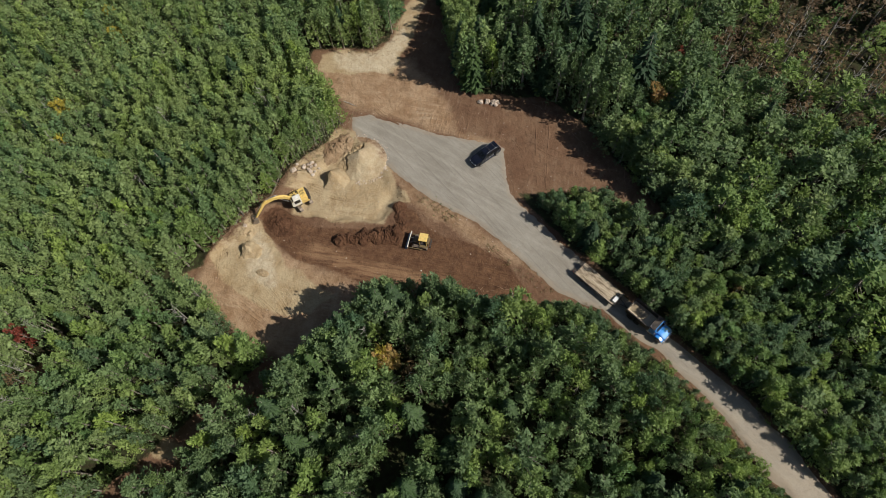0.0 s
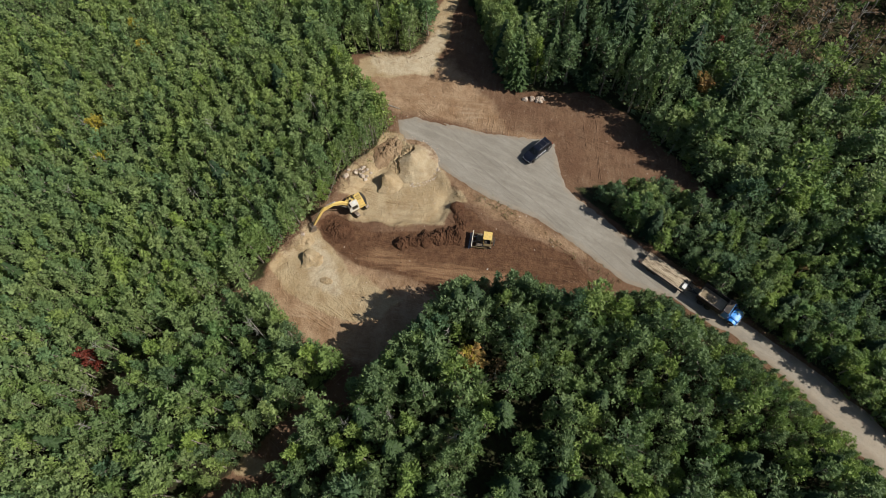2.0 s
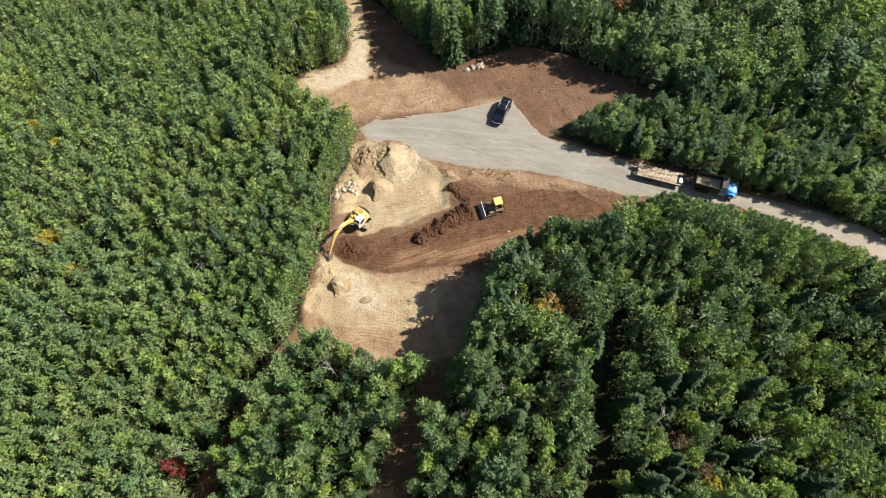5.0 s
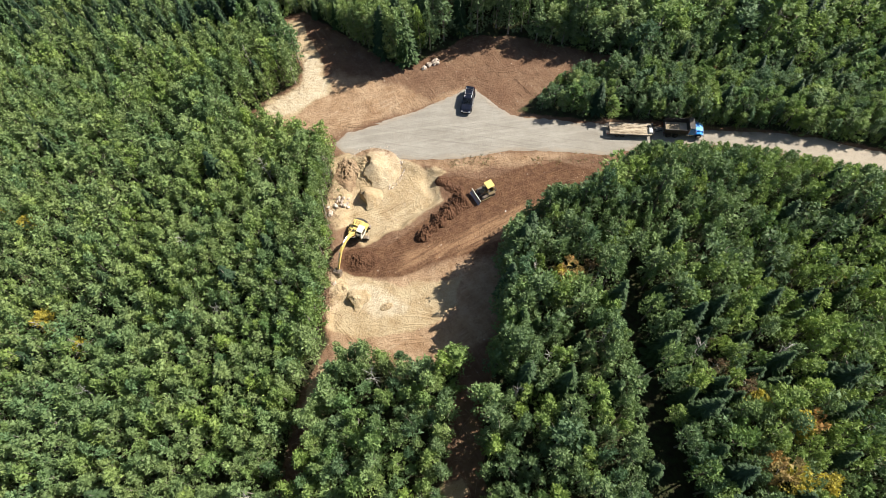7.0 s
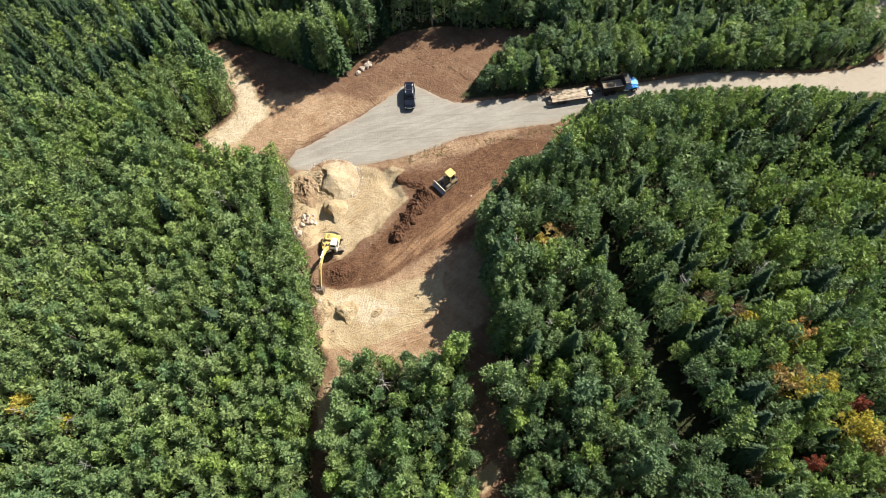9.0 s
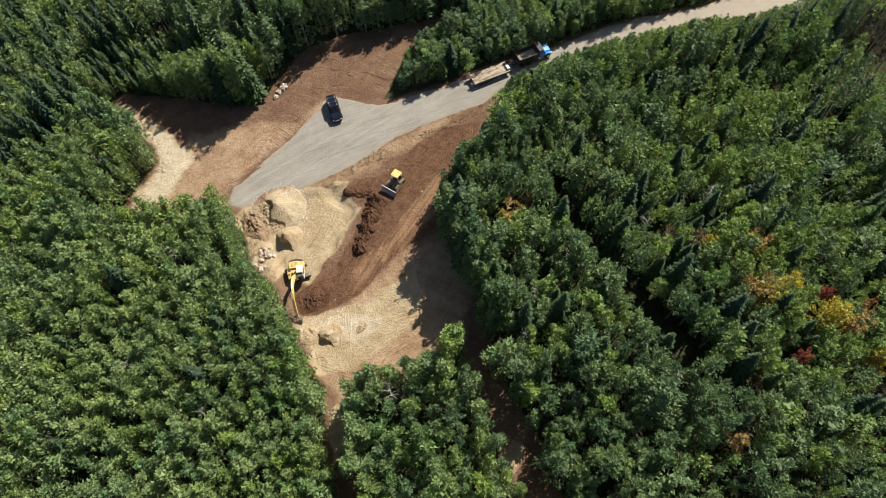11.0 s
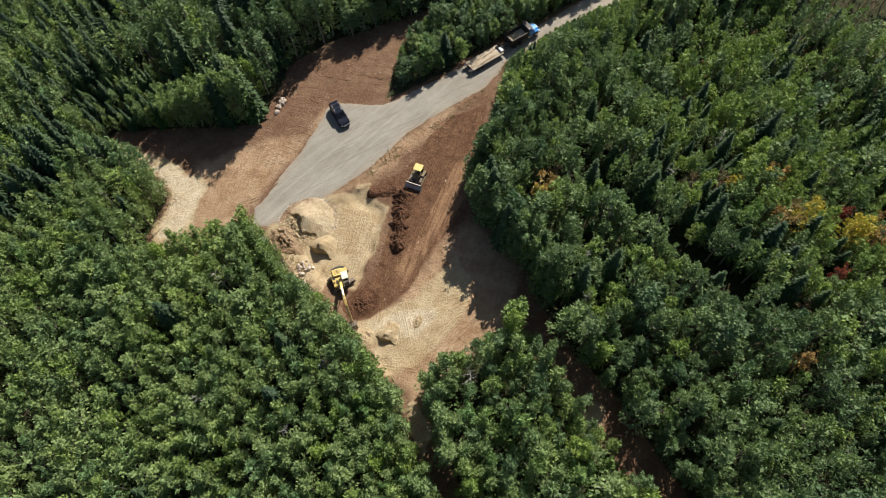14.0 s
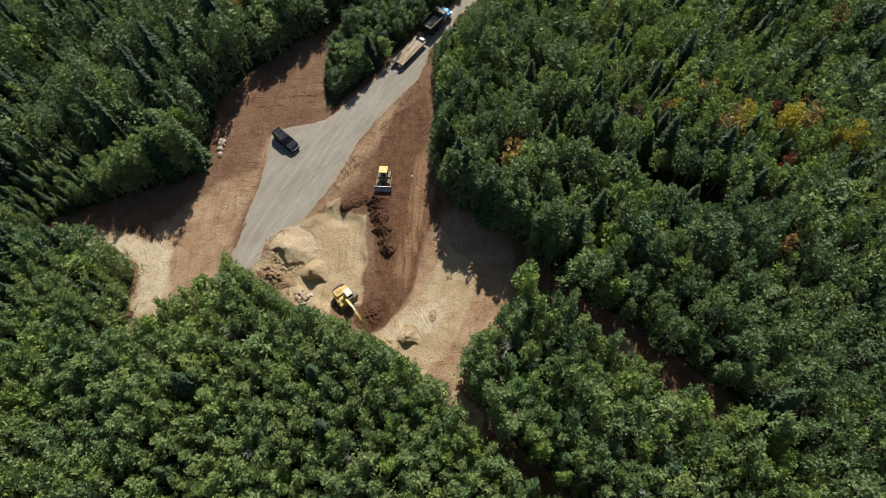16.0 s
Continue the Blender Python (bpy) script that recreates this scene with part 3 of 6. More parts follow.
def broadleaf(seed, h, r, count, size, lobes, low=0.35, point=0.45, slim=0.6, leaders=3, lump=0.40):
    """A crown of many small rounded sprays round several leaders; returns trunk and leaves."""
    rng = np.random.RandomState(seed)
    lead = rng.uniform(0, 6.28) + np.arange(leaders) * 6.283 / leaders + rng.uniform(-0.5, 0.5, leaders)
    away = np.stack([np.cos(lead), np.sin(lead)], -1) * (r * rng.uniform(0.18, 0.48, leaders))[:, None] * (leaders > 1)
    tall = rng.uniform(0.82, 0.98, leaders)
    tall[0] = 1.0
    own = np.arange(lobes) % leaders
    f = ((np.arange(lobes) + rng.uniform(0.0, 1.0, lobes)) / lobes) ** 0.85
    az = np.arange(lobes) * 2.39996 + rng.uniform(-0.8, 0.8, lobes)
    side = np.stack([np.cos(az), np.sin(az)], -1)
    reach = (1.0 if leaders == 1 else 0.74) * r * np.minimum(1, 0.70 + 1.2 * f) * (1 - f) ** point * rng.uniform(0.35, 1.22, lobes)
    z = h * (low + (tall[own] - low) * f) * rng.uniform(0.93, 1.03, lobes)
    mid = away[own] * (0.4 + 0.6 * f)[:, None]
    centre = np.concatenate([mid + side * reach[:, None], z[:, None]], 1)
    axis = np.concatenate([0.75 * side * (1 - 0.7 * f)[:, None], np.ones((lobes, 1))], 1)
    axis /= np.linalg.norm(axis, axis=1)[:, None]
    ball = lump * rng.uniform(0.65, 1.35, lobes) * (1.15 - 0.45 * f)
    weight = ball ** 2 * (0.45 + 0.75 * f)
    k = rng.choice(lobes, count, p=weight / weight.sum())
    d = rng.normal(size=(count, 3))
    d /= np.linalg.norm(d, axis=1)[:, None] + 1e-9
    d = np.where(((d * axis[k]).sum(1) < -0.25)[:, None], -d, d)
    rise = (d * axis[k]).sum(1)[:, None] * axis[k]
    pts = centre[k] + (d + 0.55 * rise) * (ball[k] * rng.uniform(0.65, 1.15, count))[:, None]
    out = np.concatenate([side, np.full((lobes, 1), 0.4)], 1)[k]
    way = 0.7 * axis[k] + 0.5 * out + 0.6 * (d - rise)
    leaves = leaf_quads(rng, pts, 0.62 * d + 0.20 * out + np.array([0, 0, 0.48]), size, 0.44, slim, way)
    # the dense inside
    core = max(12, count // 15)
    k = rng.choice(lobes, core)
    pts = centre[k] * np.array([0.75, 0.75, 0.93]) + rng.normal(size=(core, 3)) * 0.12
    leaves = np.concatenate([leaves, leaf_quads(rng, pts, rng.normal(size=(core, 3)) * 0.4 + np.array([0, 0, 1.0]), 1.8 * size)])
    return trunk_of(rng, h * 0.9, 0.012 * h + 0.02, 5, r), leaves


def spruce(seed, h, r, layers, around, size=0.3):
    rng = np.random.RandomState(seed)
    P, D = [], []
    for i in range(layers):
        f = (i + 0.3) / layers
        z, rr = h * (0.10 + 0.88 * f), r * (1 - f) ** 0.85 + 0.10
        n = max(4, int(around * (1 - 0.55 * f)))
        for j in range(n):
            a = 2 * math.pi * (j + 0.5 * (i % 2)) / n + rng.uniform(-0.2, 0.2)
            L = rr * rng.uniform(0.75, 1.12)
            for s in (0.32, 0.62, 0.90):
                P.append((L * s * math.cos(a), L * s * math.sin(a), z - 0.30 * L * s * s + rng.uniform(-0.06, 0.06)))
                D.append((math.cos(a), math.sin(a), (1 - 0.35 * s) * rr))
    P, D = np.array(P), np.array(D)
    n = len(P)
    out = D.copy()
    out[:, 2] = -0.35
    out /= np.linalg.norm(out, axis=1)[:, None]
    sideways = np.stack([-out[:, 1], out[:, 0], np.zeros(n)], -1)
    sideways += 0.25 * rng.normal(size=(n, 3))
    L = (0.30 * np.abs(D[:, 2]) + 0.16)[:, None] * rng.uniform(0.8, 1.3, (n, 1))
    W = L * rng.uniform(0.45, 0.75, (n, 1))
    drop = np.array([0, 0, -0.25]) * W
    a, b, c, d = P - out * L, P + sideways * W + drop, P + out * L * 1.15, P - sideways * W + drop
    v = np.stack([a, b, c, a, c, d], 1).reshape(-1, 3)
    return trunk_of(rng, h, 0.014 * h + 0.03, 0, r), v


def bare_tree(seed, h, r, limbs=16, thick=0.13):
    rng = np.random.RandomState(seed)
    pieces = [trunk_of(rng, h, thick, 0, r)]
    for i in range(limbs):
        a, z0 = rng.uniform(0, 6.283), h * rng.uniform(0.4, 0.95)
        L = r * rng.uniform(0.5, 1.0) * (1.25 - z0 / h)
        d = np.array([math.cos(a), math.sin(a), rng.uniform(0.2, 0.9)])
        p0 = np.array([0, 0, z0])
        pieces.append(cone_rings(rng, [p0, p0 + d * L * 0.6, p0 + d * L * 1.2], [0.045, 0.03, 0.01], 3))
        e = d + rng.normal(size=3) * 0.5
        pieces.append(cone_rings(rng, [p0 + d * L * 0.6, p0 + d * L * 0.6 + e * L * 0.6], [0.028, 0.008], 3))
    return join(pieces), np.zeros((0, 3))


KINDS = {
    # kind: (shapes, leaf material, bark)
    "birch_tree": ([broadleaf(10 + i, 9.2, 1.45 + 0.16 * (i % 3), 620, 0.182, 40, 0.44, 0.52, 0.60, 1 + i % 3, 0.44) for i in range(8)], M_BIRCH, M_BARK),
    "maple_tree": ([broadleaf(30 + i, 9.6, 1.7 + 0.22 * (i % 3), 740, 0.186, 46, 0.38, 0.54, 0.62, 1 + i % 3, 0.44) for i in range(8)], M_MAPLE, M_BARK),
    "aspen_tree": ([broadleaf(50 + i, 9.2, 1.65, 680, 0.186, 40, 0.36, 0.52, 0.62, 1 + i % 2, 0.43) for i in range(5)], M_LIME, M_BARK),
    "spruce_tree": ([spruce(70 + i, 10.2, 1.5 + 0.13 * i, 24, 12) for i in range(4)], M_SPRUCE, M_BARK),
    "golden_maple_tree": ([broadleaf(90 + i, 8.5, 1.9, 900, 0.16, 36) for i in range(2)], M_GOLD, M_BARK),
    "orange_maple_tree": ([broadleaf(94 + i, 8.5, 1.8, 800, 0.16, 34) for i in range(3)], M_ORANGE, M_BARK),
    "red_maple_tree": ([broadleaf(97, 8.8, 1.5, 800, 0.15, 34)], M_RED, M_BARK),
    "withered_tree": ([broadleaf(101 + i, 7.5, 1.7, 300, 0.14, 26) for i in range(2)], M_DRY, M_DEAD),
    "dead_tree": ([bare_tree(105 + i, 9.5, 1.5, 14, 0.075) for i in range(3)], M_DRY, M_DEAD),
    "bare_sapling": ([bare_tree(120 + i, 6.0, 0.9, 4, 0.045) for i in range(3)], M_DRY, M_BARK),
    "shrub": ([broadleaf(110 + i, 2.6, 1.2, 380, 0.13, 20, 0.15) for i in range(3)], M_LIME, M_BARK),
}
# trees in the open, leafy almost to the ground
EDGE = {
    "birch_tree": [broadleaf(210 + i, 9.0, 1.55 + 0.12 * (i % 3), 980, 0.175, 64, 0.10, 0.50, 0.60, 1 + i % 3, 0.44) for i in range(5)],
    "maple_tree": [broadleaf(230 + i, 9.2, 1.7 + 0.15 * (i % 3), 1050, 0.178, 66, 0.10, 0.50, 0.62, 1 + i % 3, 0.45) for i in range(5)],
    "aspen_tree": [broadleaf(250 + i, 9.0, 1.65, 950, 0.178, 60, 0.10, 0.50, 0.62, 1 + i % 2, 0.45) for i in range(3)],
}
WORDS = {
    "birch_tree": ("slender green birch with dense small leaves", "tree"),
    "maple_tree": ("broad dark green maple with a lumpy crown", "tree"),
    "aspen_tree": ("light green aspen with a loose crown", "tree"),
    "spruce_tree": ("pointed dark green spruce with tiered boughs", "tree"),
    "golden_maple_tree": ("maple turned golden yellow in early autumn", "tree"),
    "orange_maple_tree": ("maple turning orange among green trees", "tree"),
    "red_maple_tree": ("bright red autumn maple among green birches", "tree"),
    "withered_tree": ("withered brown tree with thin dry leaves", "tree"),
    "dead_tree": ("bleached dead tree with bare grey branches", "tree"),
    "bare_sapling": ("thin bare pale sapling at the forest edge", "sapling"),
    "shrub": ("low bright green shrub at the clearing's edge", "shrub"),
}


# the stretch of land in sight, roughly
SEEN = [(-96, -14), (-88, 58), (-12, 95), (34, 99), (96, 64), (98, 10), (88, -46), (4, -77), (-62, -48)]


BRIGHT_STAND = [(-33, -17), (-28, -12), (-19.3, -13.4), (-18, -21.5), (-18.5, -36.8), (-36.4, -37.1), (-40, -28.6)]
SPRUCE_STAND = [(26, -38), (25, -25), (28, -14), (36, -9), (42, -14), (54, -16), (54, -25), (44, -22), (37, -26), (36, -40), (30, -46)]


def plant_spots():
    """Kind, place, height factor, turn of every tree, in a jittered pattern."""
    rng = np.random.RandomState(5)
    spots = []
    special = [
        ("orange_maple_tree", 15.6, -7.8, 0.98), ("golden_maple_tree", 14.8, -8.6, 0.95), ("withered_tree", 40, -21.4, 1.05),
        ("golden_maple_tree", 49.6, -39.3, 1.08), ("golden_maple_tree", 51.2, -40.6, 0.90), ("orange_maple_tree", 51.4, -42.6, 0.95), ("red_maple_tree", 52.6, -36.4, 0.90),
        ("orange_maple_tree", 42.0, -32.1, 1.0), ("golden_maple_tree", 43.6, -33.2, 0.95), ("orange_maple_tree", 40.6, -31.0, 0.90), ("orange_maple_tree", 47.4, -26.2, 1.0),
        ("golden_maple_tree", 45.6, -26.4, 0.92), ("withered_tree", 39.6, -22.4, 1.15), ("golden_maple_tree", 40.8, -23.4, 0.88), ("red_maple_tree", 42.6, -42.8, 0.85),
        ("golden_maple_tree", 53.6, -49.6, 0.95), ("golden_maple_tree", 48.6, -33.2, 0.88), ("golden_maple_tree", 52.0, -47.4, 0.85), ("orange_maple_tree", 26.6, -48, 0.85),
        ("aspen_tree", 46.8, -35.4, 1.0), ("aspen_tree", 45.2, -37.4, 1.0), ("aspen_tree", 47.2, -41.8, 1.0), ("aspen_tree", 45.0, -43.4, 1.0), ("aspen_tree", 41.0, -45.4, 1.0),
        ("aspen_tree", 43.4, -46.4, 1.0), ("aspen_tree", 44.6, -30.4, 0.95), ("aspen_tree", 49.6, -35.8, 0.95), ("aspen_tree", 47.6, -45.2, 1.0), ("aspen_tree", 38.7, -28.6, 0.95),
        ("red_maple_tree", -24.4, -41.6, 1.0), ("orange_maple_tree", 14.8, 51.5, 0.85), ("red_maple_tree", 12.0, 61.3, 0.75), ("red_maple_tree", 77, -11, 0.6),
        ("withered_tree", -19.4, -45.6, 1.0), ("dead_tree", -20.6, -44.8, 1.1), ("dead_tree", -23.6, -39.8, 1.05),
        ("golden_maple_tree", -60.4, -17.6, 0.9), ("golden_maple_tree", -76.0, 1.5, 0.85), ("withered_tree", -65.2, -11.0, 1.1), ("withered_tree", -60.7, 7.3, 1.1),
        ("golden_maple_tree", -53.7, -20.8, 0.7), ("golden_maple_tree", -69.4, -1.2, 0.8), ("aspen_tree", -63.3, -26.8, 1.05), ("aspen_tree", -65.5, 21.9, 1.05),
        ("aspen_tree", -26.1, 7.3, 1.0), ("aspen_tree", -50.8, -1.0, 1.0), ("aspen_tree", -20.4, -1.8, 0.62), ("aspen_tree", -21.6, -0.4, 0.70),
        ("dead_tree", 11.1, -7.7, 1.05), ("dead_tree", 9.7, -12.5, 1.05), ("dead_tree", 12.7, -20.5, 1.08), ("dead_tree", -30.3, 7.2, 1.15), ("dead_tree", -24.6, -11.5, 1.12),
        ("dead_tree", -15.8, -46.8, 1.05), ("dead_tree", -33, -16, 1.1), ("dead_tree", -38, 30, 1.05), ("withered_tree", 36, -19, 1.0), ("dead_tree", -66.0, -24.6, 1.1),
        ("dead_tree", -51.6, -21.7, 1.15), ("dead_tree", -59.0, -19.0, 1.12), ("dead_tree", -48.0, -28.0, 1.1), ("dead_tree", -10.0, -24.0, 1.1), ("dead_tree", 33.0, -17.5, 1.1),
        ("dead_tree", 45.2, -16.6, 1.1), ("dead_tree", 20.5, -17.0, 1.1), ("dead_tree", 8.9, -25.0, 1.1), ("dead_tree", 24.0, -38.0, 1.1), ("dead_tree", -40.0, -6.0, 1.15),
        ("dead_tree", 24, 78, 1.0), ("dead_tree", 29, 73, 1.1), ("dead_tree", 33, 80, 0.9), ("dead_tree", 31, 68, 1.0), ("dead_tree", 38, 72, 1.0), ("dead_tree", 35, 76, 1.1),
        ("dead_tree", 86, -10, 0.9), ("dead_tree", 84, -14, 1.0), ("dead_tree", 82, -7, 0.9), ("dead_tree", 88, -5, 0.9),
        ("aspen_tree", 24.6, 0.1, 0.9), ("aspen_tree", 33.5, -10.5, 1.05), ("aspen_tree", 32.6, -8.9, 1.0), ("aspen_tree", -3.2, -26.6, 1.05), ("aspen_tree", -4.4, -39, 1.05),
        ("aspen_tree", 6.4, -31.7, 1.05), ("aspen_tree", 14.2, -37.5, 1.05), ("aspen_tree", -43.6, -26.0, 1.1), ("aspen_tree", -54, -21.8, 1.1), ("aspen_tree", 41.6, -9.3, 1.05),
        ("aspen_tree", -11.7, -31.8, 1.05), ("aspen_tree", -1.7, -52.3, 1.05), ("aspen_tree", -8.5, -26.5, 1.0), ("aspen_tree", 21.8, -12.8, 1.0), ("aspen_tree", 14.8, -19.8, 1.05),
        ("aspen_tree", 20.1, -26.9, 1.0), ("aspen_tree", -51.3, 16.4, 1.0), ("aspen_tree", -53.2, 9.0, 1.0),
    ]
    for i in range(9):
        special.append(("aspen_tree" if i % 3 else "birch_tree", -21.6 - 0.9 * (i % 3) + rng.uniform(-0.3, 0.3), -18.2 - 1.5 * (i // 3), rng.uniform(0.75, 1.0)))
    for i in range(11):
        special.append(("birch_tree" if i % 4 else "aspen_tree", -23.0 + rng.uniform(-0.3, 0.3), 3.6 + 1.15 * i, rng.uniform(0.85, 1.0)))
    # the dense tall row north of the loam
    for row, (back, step) in enumerate(((0.9, 1.25), (2.3, 1.5), (4.0, 1.9))):
        m = int(25.0 / step)
        for i in range(m):
            t = (i + 0.5 * (row % 2)) / m
            x, y = -33.5 + 21.8 * t + 0.53 * back + rng.uniform(-0.3, 0.3), 48.2 - 14.0 * t + 0.84 * back + rng.uniform(-0.3, 0.3)
            k = "spruce_tree" if rng.rand() < 0.35 else "birch_tree"
            special.append((k, x, y, (3.8 + 9.4 * t) / 9.5 * rng.uniform(0.90, 1.05)))
    # the tall edge east of the pit
    for row, (back, step) in enumerate(((0.7, 1.5), (2.3, 1.8))):
        m = int(25.0 / step)
        for i in range(m):
            y = -20.0 + 25.0 * (i + 0.5 * (row % 2)) / m
            x = 7.3 + back + 0.9 * float(ease(y, -4, 0)) + 2.5 * float(ease(y, 0, 5)) + rng.uniform(-0.3, 0.3)
            special.append(("spruce_tree" if rng.rand() < 0.2 else "maple_tree", x, y, rng.uniform(0.90, 1.12) * (0.74 if y > 1.5 else 0.75 if y > -1.2 else 1.24)))
    for i in range(8):
        special.append(("maple_tree", 13.0 + 0.8 * i + rng.uniform(0, 1.0), 4.3 + 0.52 * i - rng.uniform(0, 0.9), rng.uniform(1.05, 1.22) - 0.055 * i))
    for i in range(13):
        special.append(("bare_sapling", -22.6 + rng.uniform(0, 1.2), 5 + 0.85 * i, rng.uniform(0.7, 1.2)))
    for i in range(3):
        special.append(("bare_sapling", -19 + 2.7 * i, 38.6 - 0.95 * i + rng.uniform(0, 0.8), rng.uniform(0.8, 1.2)))
    for k, x, y, s in special:
        spots.append((k, x, y, s * (1.24 if "_maple" in k and k != "red_maple_tree" else 1.0), rng.uniform(0, 6.28), 1.0))
    taken = {}

    def free(x, y, r):
        i, j = int(x // 4), int(y // 4)
        for a in range(i - 1, i + 2):
            for b in range(j - 1, j + 2):
                for (u, v, w) in taken.get((a, b), ()):
                    if (u - x) ** 2 + (v - y) ** 2 < (0.5 * (r + w)) ** 2:
                        return False
        taken.setdefault((i, j), []).append((x, y, r))
        return True

    for k, x, y, s, a, w in spots:
        free(x, y, 0.6 if k in ("bare_sapling", "dead_tree") else 3.0 if "maple" in k and k != "maple_tree" else 1.9)
    n = 60000
    P = np.stack([rng.uniform(-108, 108, n), rng.uniform(-92, 112, n)], -1)
    D = clear_of_trees(P[:, 0], P[:, 1])
    G = lattice(P[:, 0], P[:, 1], 14, 21)
    H = lattice(P[:, 0], P[:, 1], 9, 22)
    U = rng.rand(n, 4)
    R, O, B, S = (outside(P[:, 0], P[:, 1], p) for p in (SEEN, OLD_TRAIL, BRIGHT_STAND, SPRUCE_STAND))
    for (x, y), d, g, h, u, rim, trail, bright, dark in zip(P.tolist(), D.tolist(), G.tolist(), H.tolist(), U.tolist(), R.tolist(), O.tolist(), B.tolist(), S.tolist()):
        if d < (0.1 if y < 14 else 0.4) or trail < 0.3 or x > 28 and y < 6 and u[3] < 0.06 or rim > 20 or rim > 7 and u[3] < 0.5:
            continue
        if -10.5 < x < -4.5 and 34 < y < 39.5 and d < 1.8:
            continue
        if 5 < x < 13.0 and 22 < y < 31 or 10 < x < 30 and 22 < y < 37 and d < 1.1:
            continue
        west = x < -17 - 0.1 * y or (y < -22 and x < -16)
        island = -17 < x < 1.5 and y < -18
        north_east = 14 < x < 50 and 64 < y < 93 or x > 85 and -20 < y < 2
        if north_east and u[3] < 0.45:
            continue
        edge = d < 2.2
        if edge and u[0] < 0.10:
            kind, gap = "shrub", 1.2
        elif west:
            kind, gap = ("spruce_tree", 1.9) if u[0] < (0.0 if bright < 0 else 0.045) else ("aspen_tree", 1.75) if u[0] > (0.72 if bright < 0 else 0.96 - 0.10 * (g > 0.6)) else ("birch_tree", 1.62)
            if y > 38 and u[1] < 0.45:
                kind, gap = "spruce_tree", 1.7
        elif island:
            kind, gap = ("aspen_tree", 1.8) if u[0] < 0.38 else ("birch_tree", 1.65) if u[0] < 0.7 else ("maple_tree", 1.9)
        elif north_east:
            kind, gap = ("withered_tree", 2.4) if u[0] < 0.62 else ("shrub", 1.6) if u[0] < 0.85 else ("aspen_tree", 2.5)
        else:
            con = 0.05 + 0.10 * (y < 8) * (x > 27) * (g > 0.3) + 0.30 * (dark < 0) + 0.22 * (y > 34) * (x < 0)
            if u[0] < con:
                kind, gap = "spruce_tree", 1.9
            elif u[0] < con + 0.05 + 0.22 * (x > 30) + 0.25 * (x > 45) or (h > 0.82 and u[1] < 0.5):
                kind, gap = "aspen_tree", 1.85
            elif x > 12 and 23 < y < 50 and u[0] < (0.66 if x > 38 else 0.50):
                kind, gap = ("birch_tree", 1.7) if u[1] < 0.75 else ("aspen_tree", 1.8)
            elif u[0] > 0.985:
                kind, gap = "withered_tree", 2.4
            elif u[0] > 0.978 and x > 30 and y < 0:
                kind, gap = "orange_maple_tree", 2.5
            else:
                kind, gap = "maple_tree", 1.95
        s = 0.76 + 0.46 * u[2] ** 1.3 + 0.40 * (h - 0.5)
        if west:
            s = 0.92 + 0.16 * u[2] + 0.22 * (h - 0.5)
        if kind == "spruce_tree":
            s *= 1.05
        if kind != "shrub":
            if x < -19 and 40 < y < 56 and x > -36:
                s *= 0.60
            if 33 < y < 60 and -17 < x < 12:
                s *= 1.28
            elif x < 14 and -20 < y < 6 and x > 0:
                s *= 1.12
            # lower growth on both sides of the road
            if x > 11 and y > 22:
                s *= (0.58 if x > 18 else 0.42) + 0.42 * float(ease(y, 34, 46))
            if 13 < x < 27 and 9 < y < 18:
                s = min(s, 0.48 + 0.14 * d)
            if x > 21 and y < 21:
                s = min(s, max(0.25, (20.2 - y) * 0.145))
            if x > 36 and y < 22:
                s = min(s, 0.20 + 0.12 * d)
        wide = 0.72 + 0.30 * u[3] + 0.45 * u[3] ** 4 if kind != "spruce_tree" else 0.9 + 0.2 * u[3]
        if x > 11 and y > 22:
            wide *= 1.15
        if free(x, y, gap * wide * min(max(s, 0.5), 1.3) * (1.0 if rim < 0 else 1.3)):
            spots.append((kind, x, y, s, u[1] * 50, (0.12 + 0.92 * wide) * (1.3 if x > 11 and y > 22 and kind != "spruce_tree" else 1.0)))
    return spots


SPOTS = plant_spots()
NEAR, FAR, count = [], [], {}
sx, sy = np.array([p[1] for p in SPOTS]), np.array([p[2] for p in SPOTS])
open_d, foot_z, rim_d = clear_of_trees(sx, sy), ground_z(sx, sy), outside(sx, sy, SEEN)
SPOTS = [(*p, float(z) - 0.05, float(q)) for p, z, q in zip(SPOTS, foot_z, rim_d)]
for i in np.argsort(open_d, kind="stable"):
    k, x, y, s, a, w, z, q = SPOTS[i]
    d = float(open_d[i])
    limit = 300 if k in ("birch_tree", "maple_tree") else 220
    rare = k not in ("birch_tree", "maple_tree", "aspen_tree", "spruce_tree", "shrub", "withered_tree")
    if (d < 9 and abs(x) < 75 or rare) and count.get(k, 0) < limit:
        count[k] = count.get(k, 0) + 1
        NEAR.append((*SPOTS[i], d < 2.6 and k in EDGE))
    else:
        FAR.append(SPOTS[i])

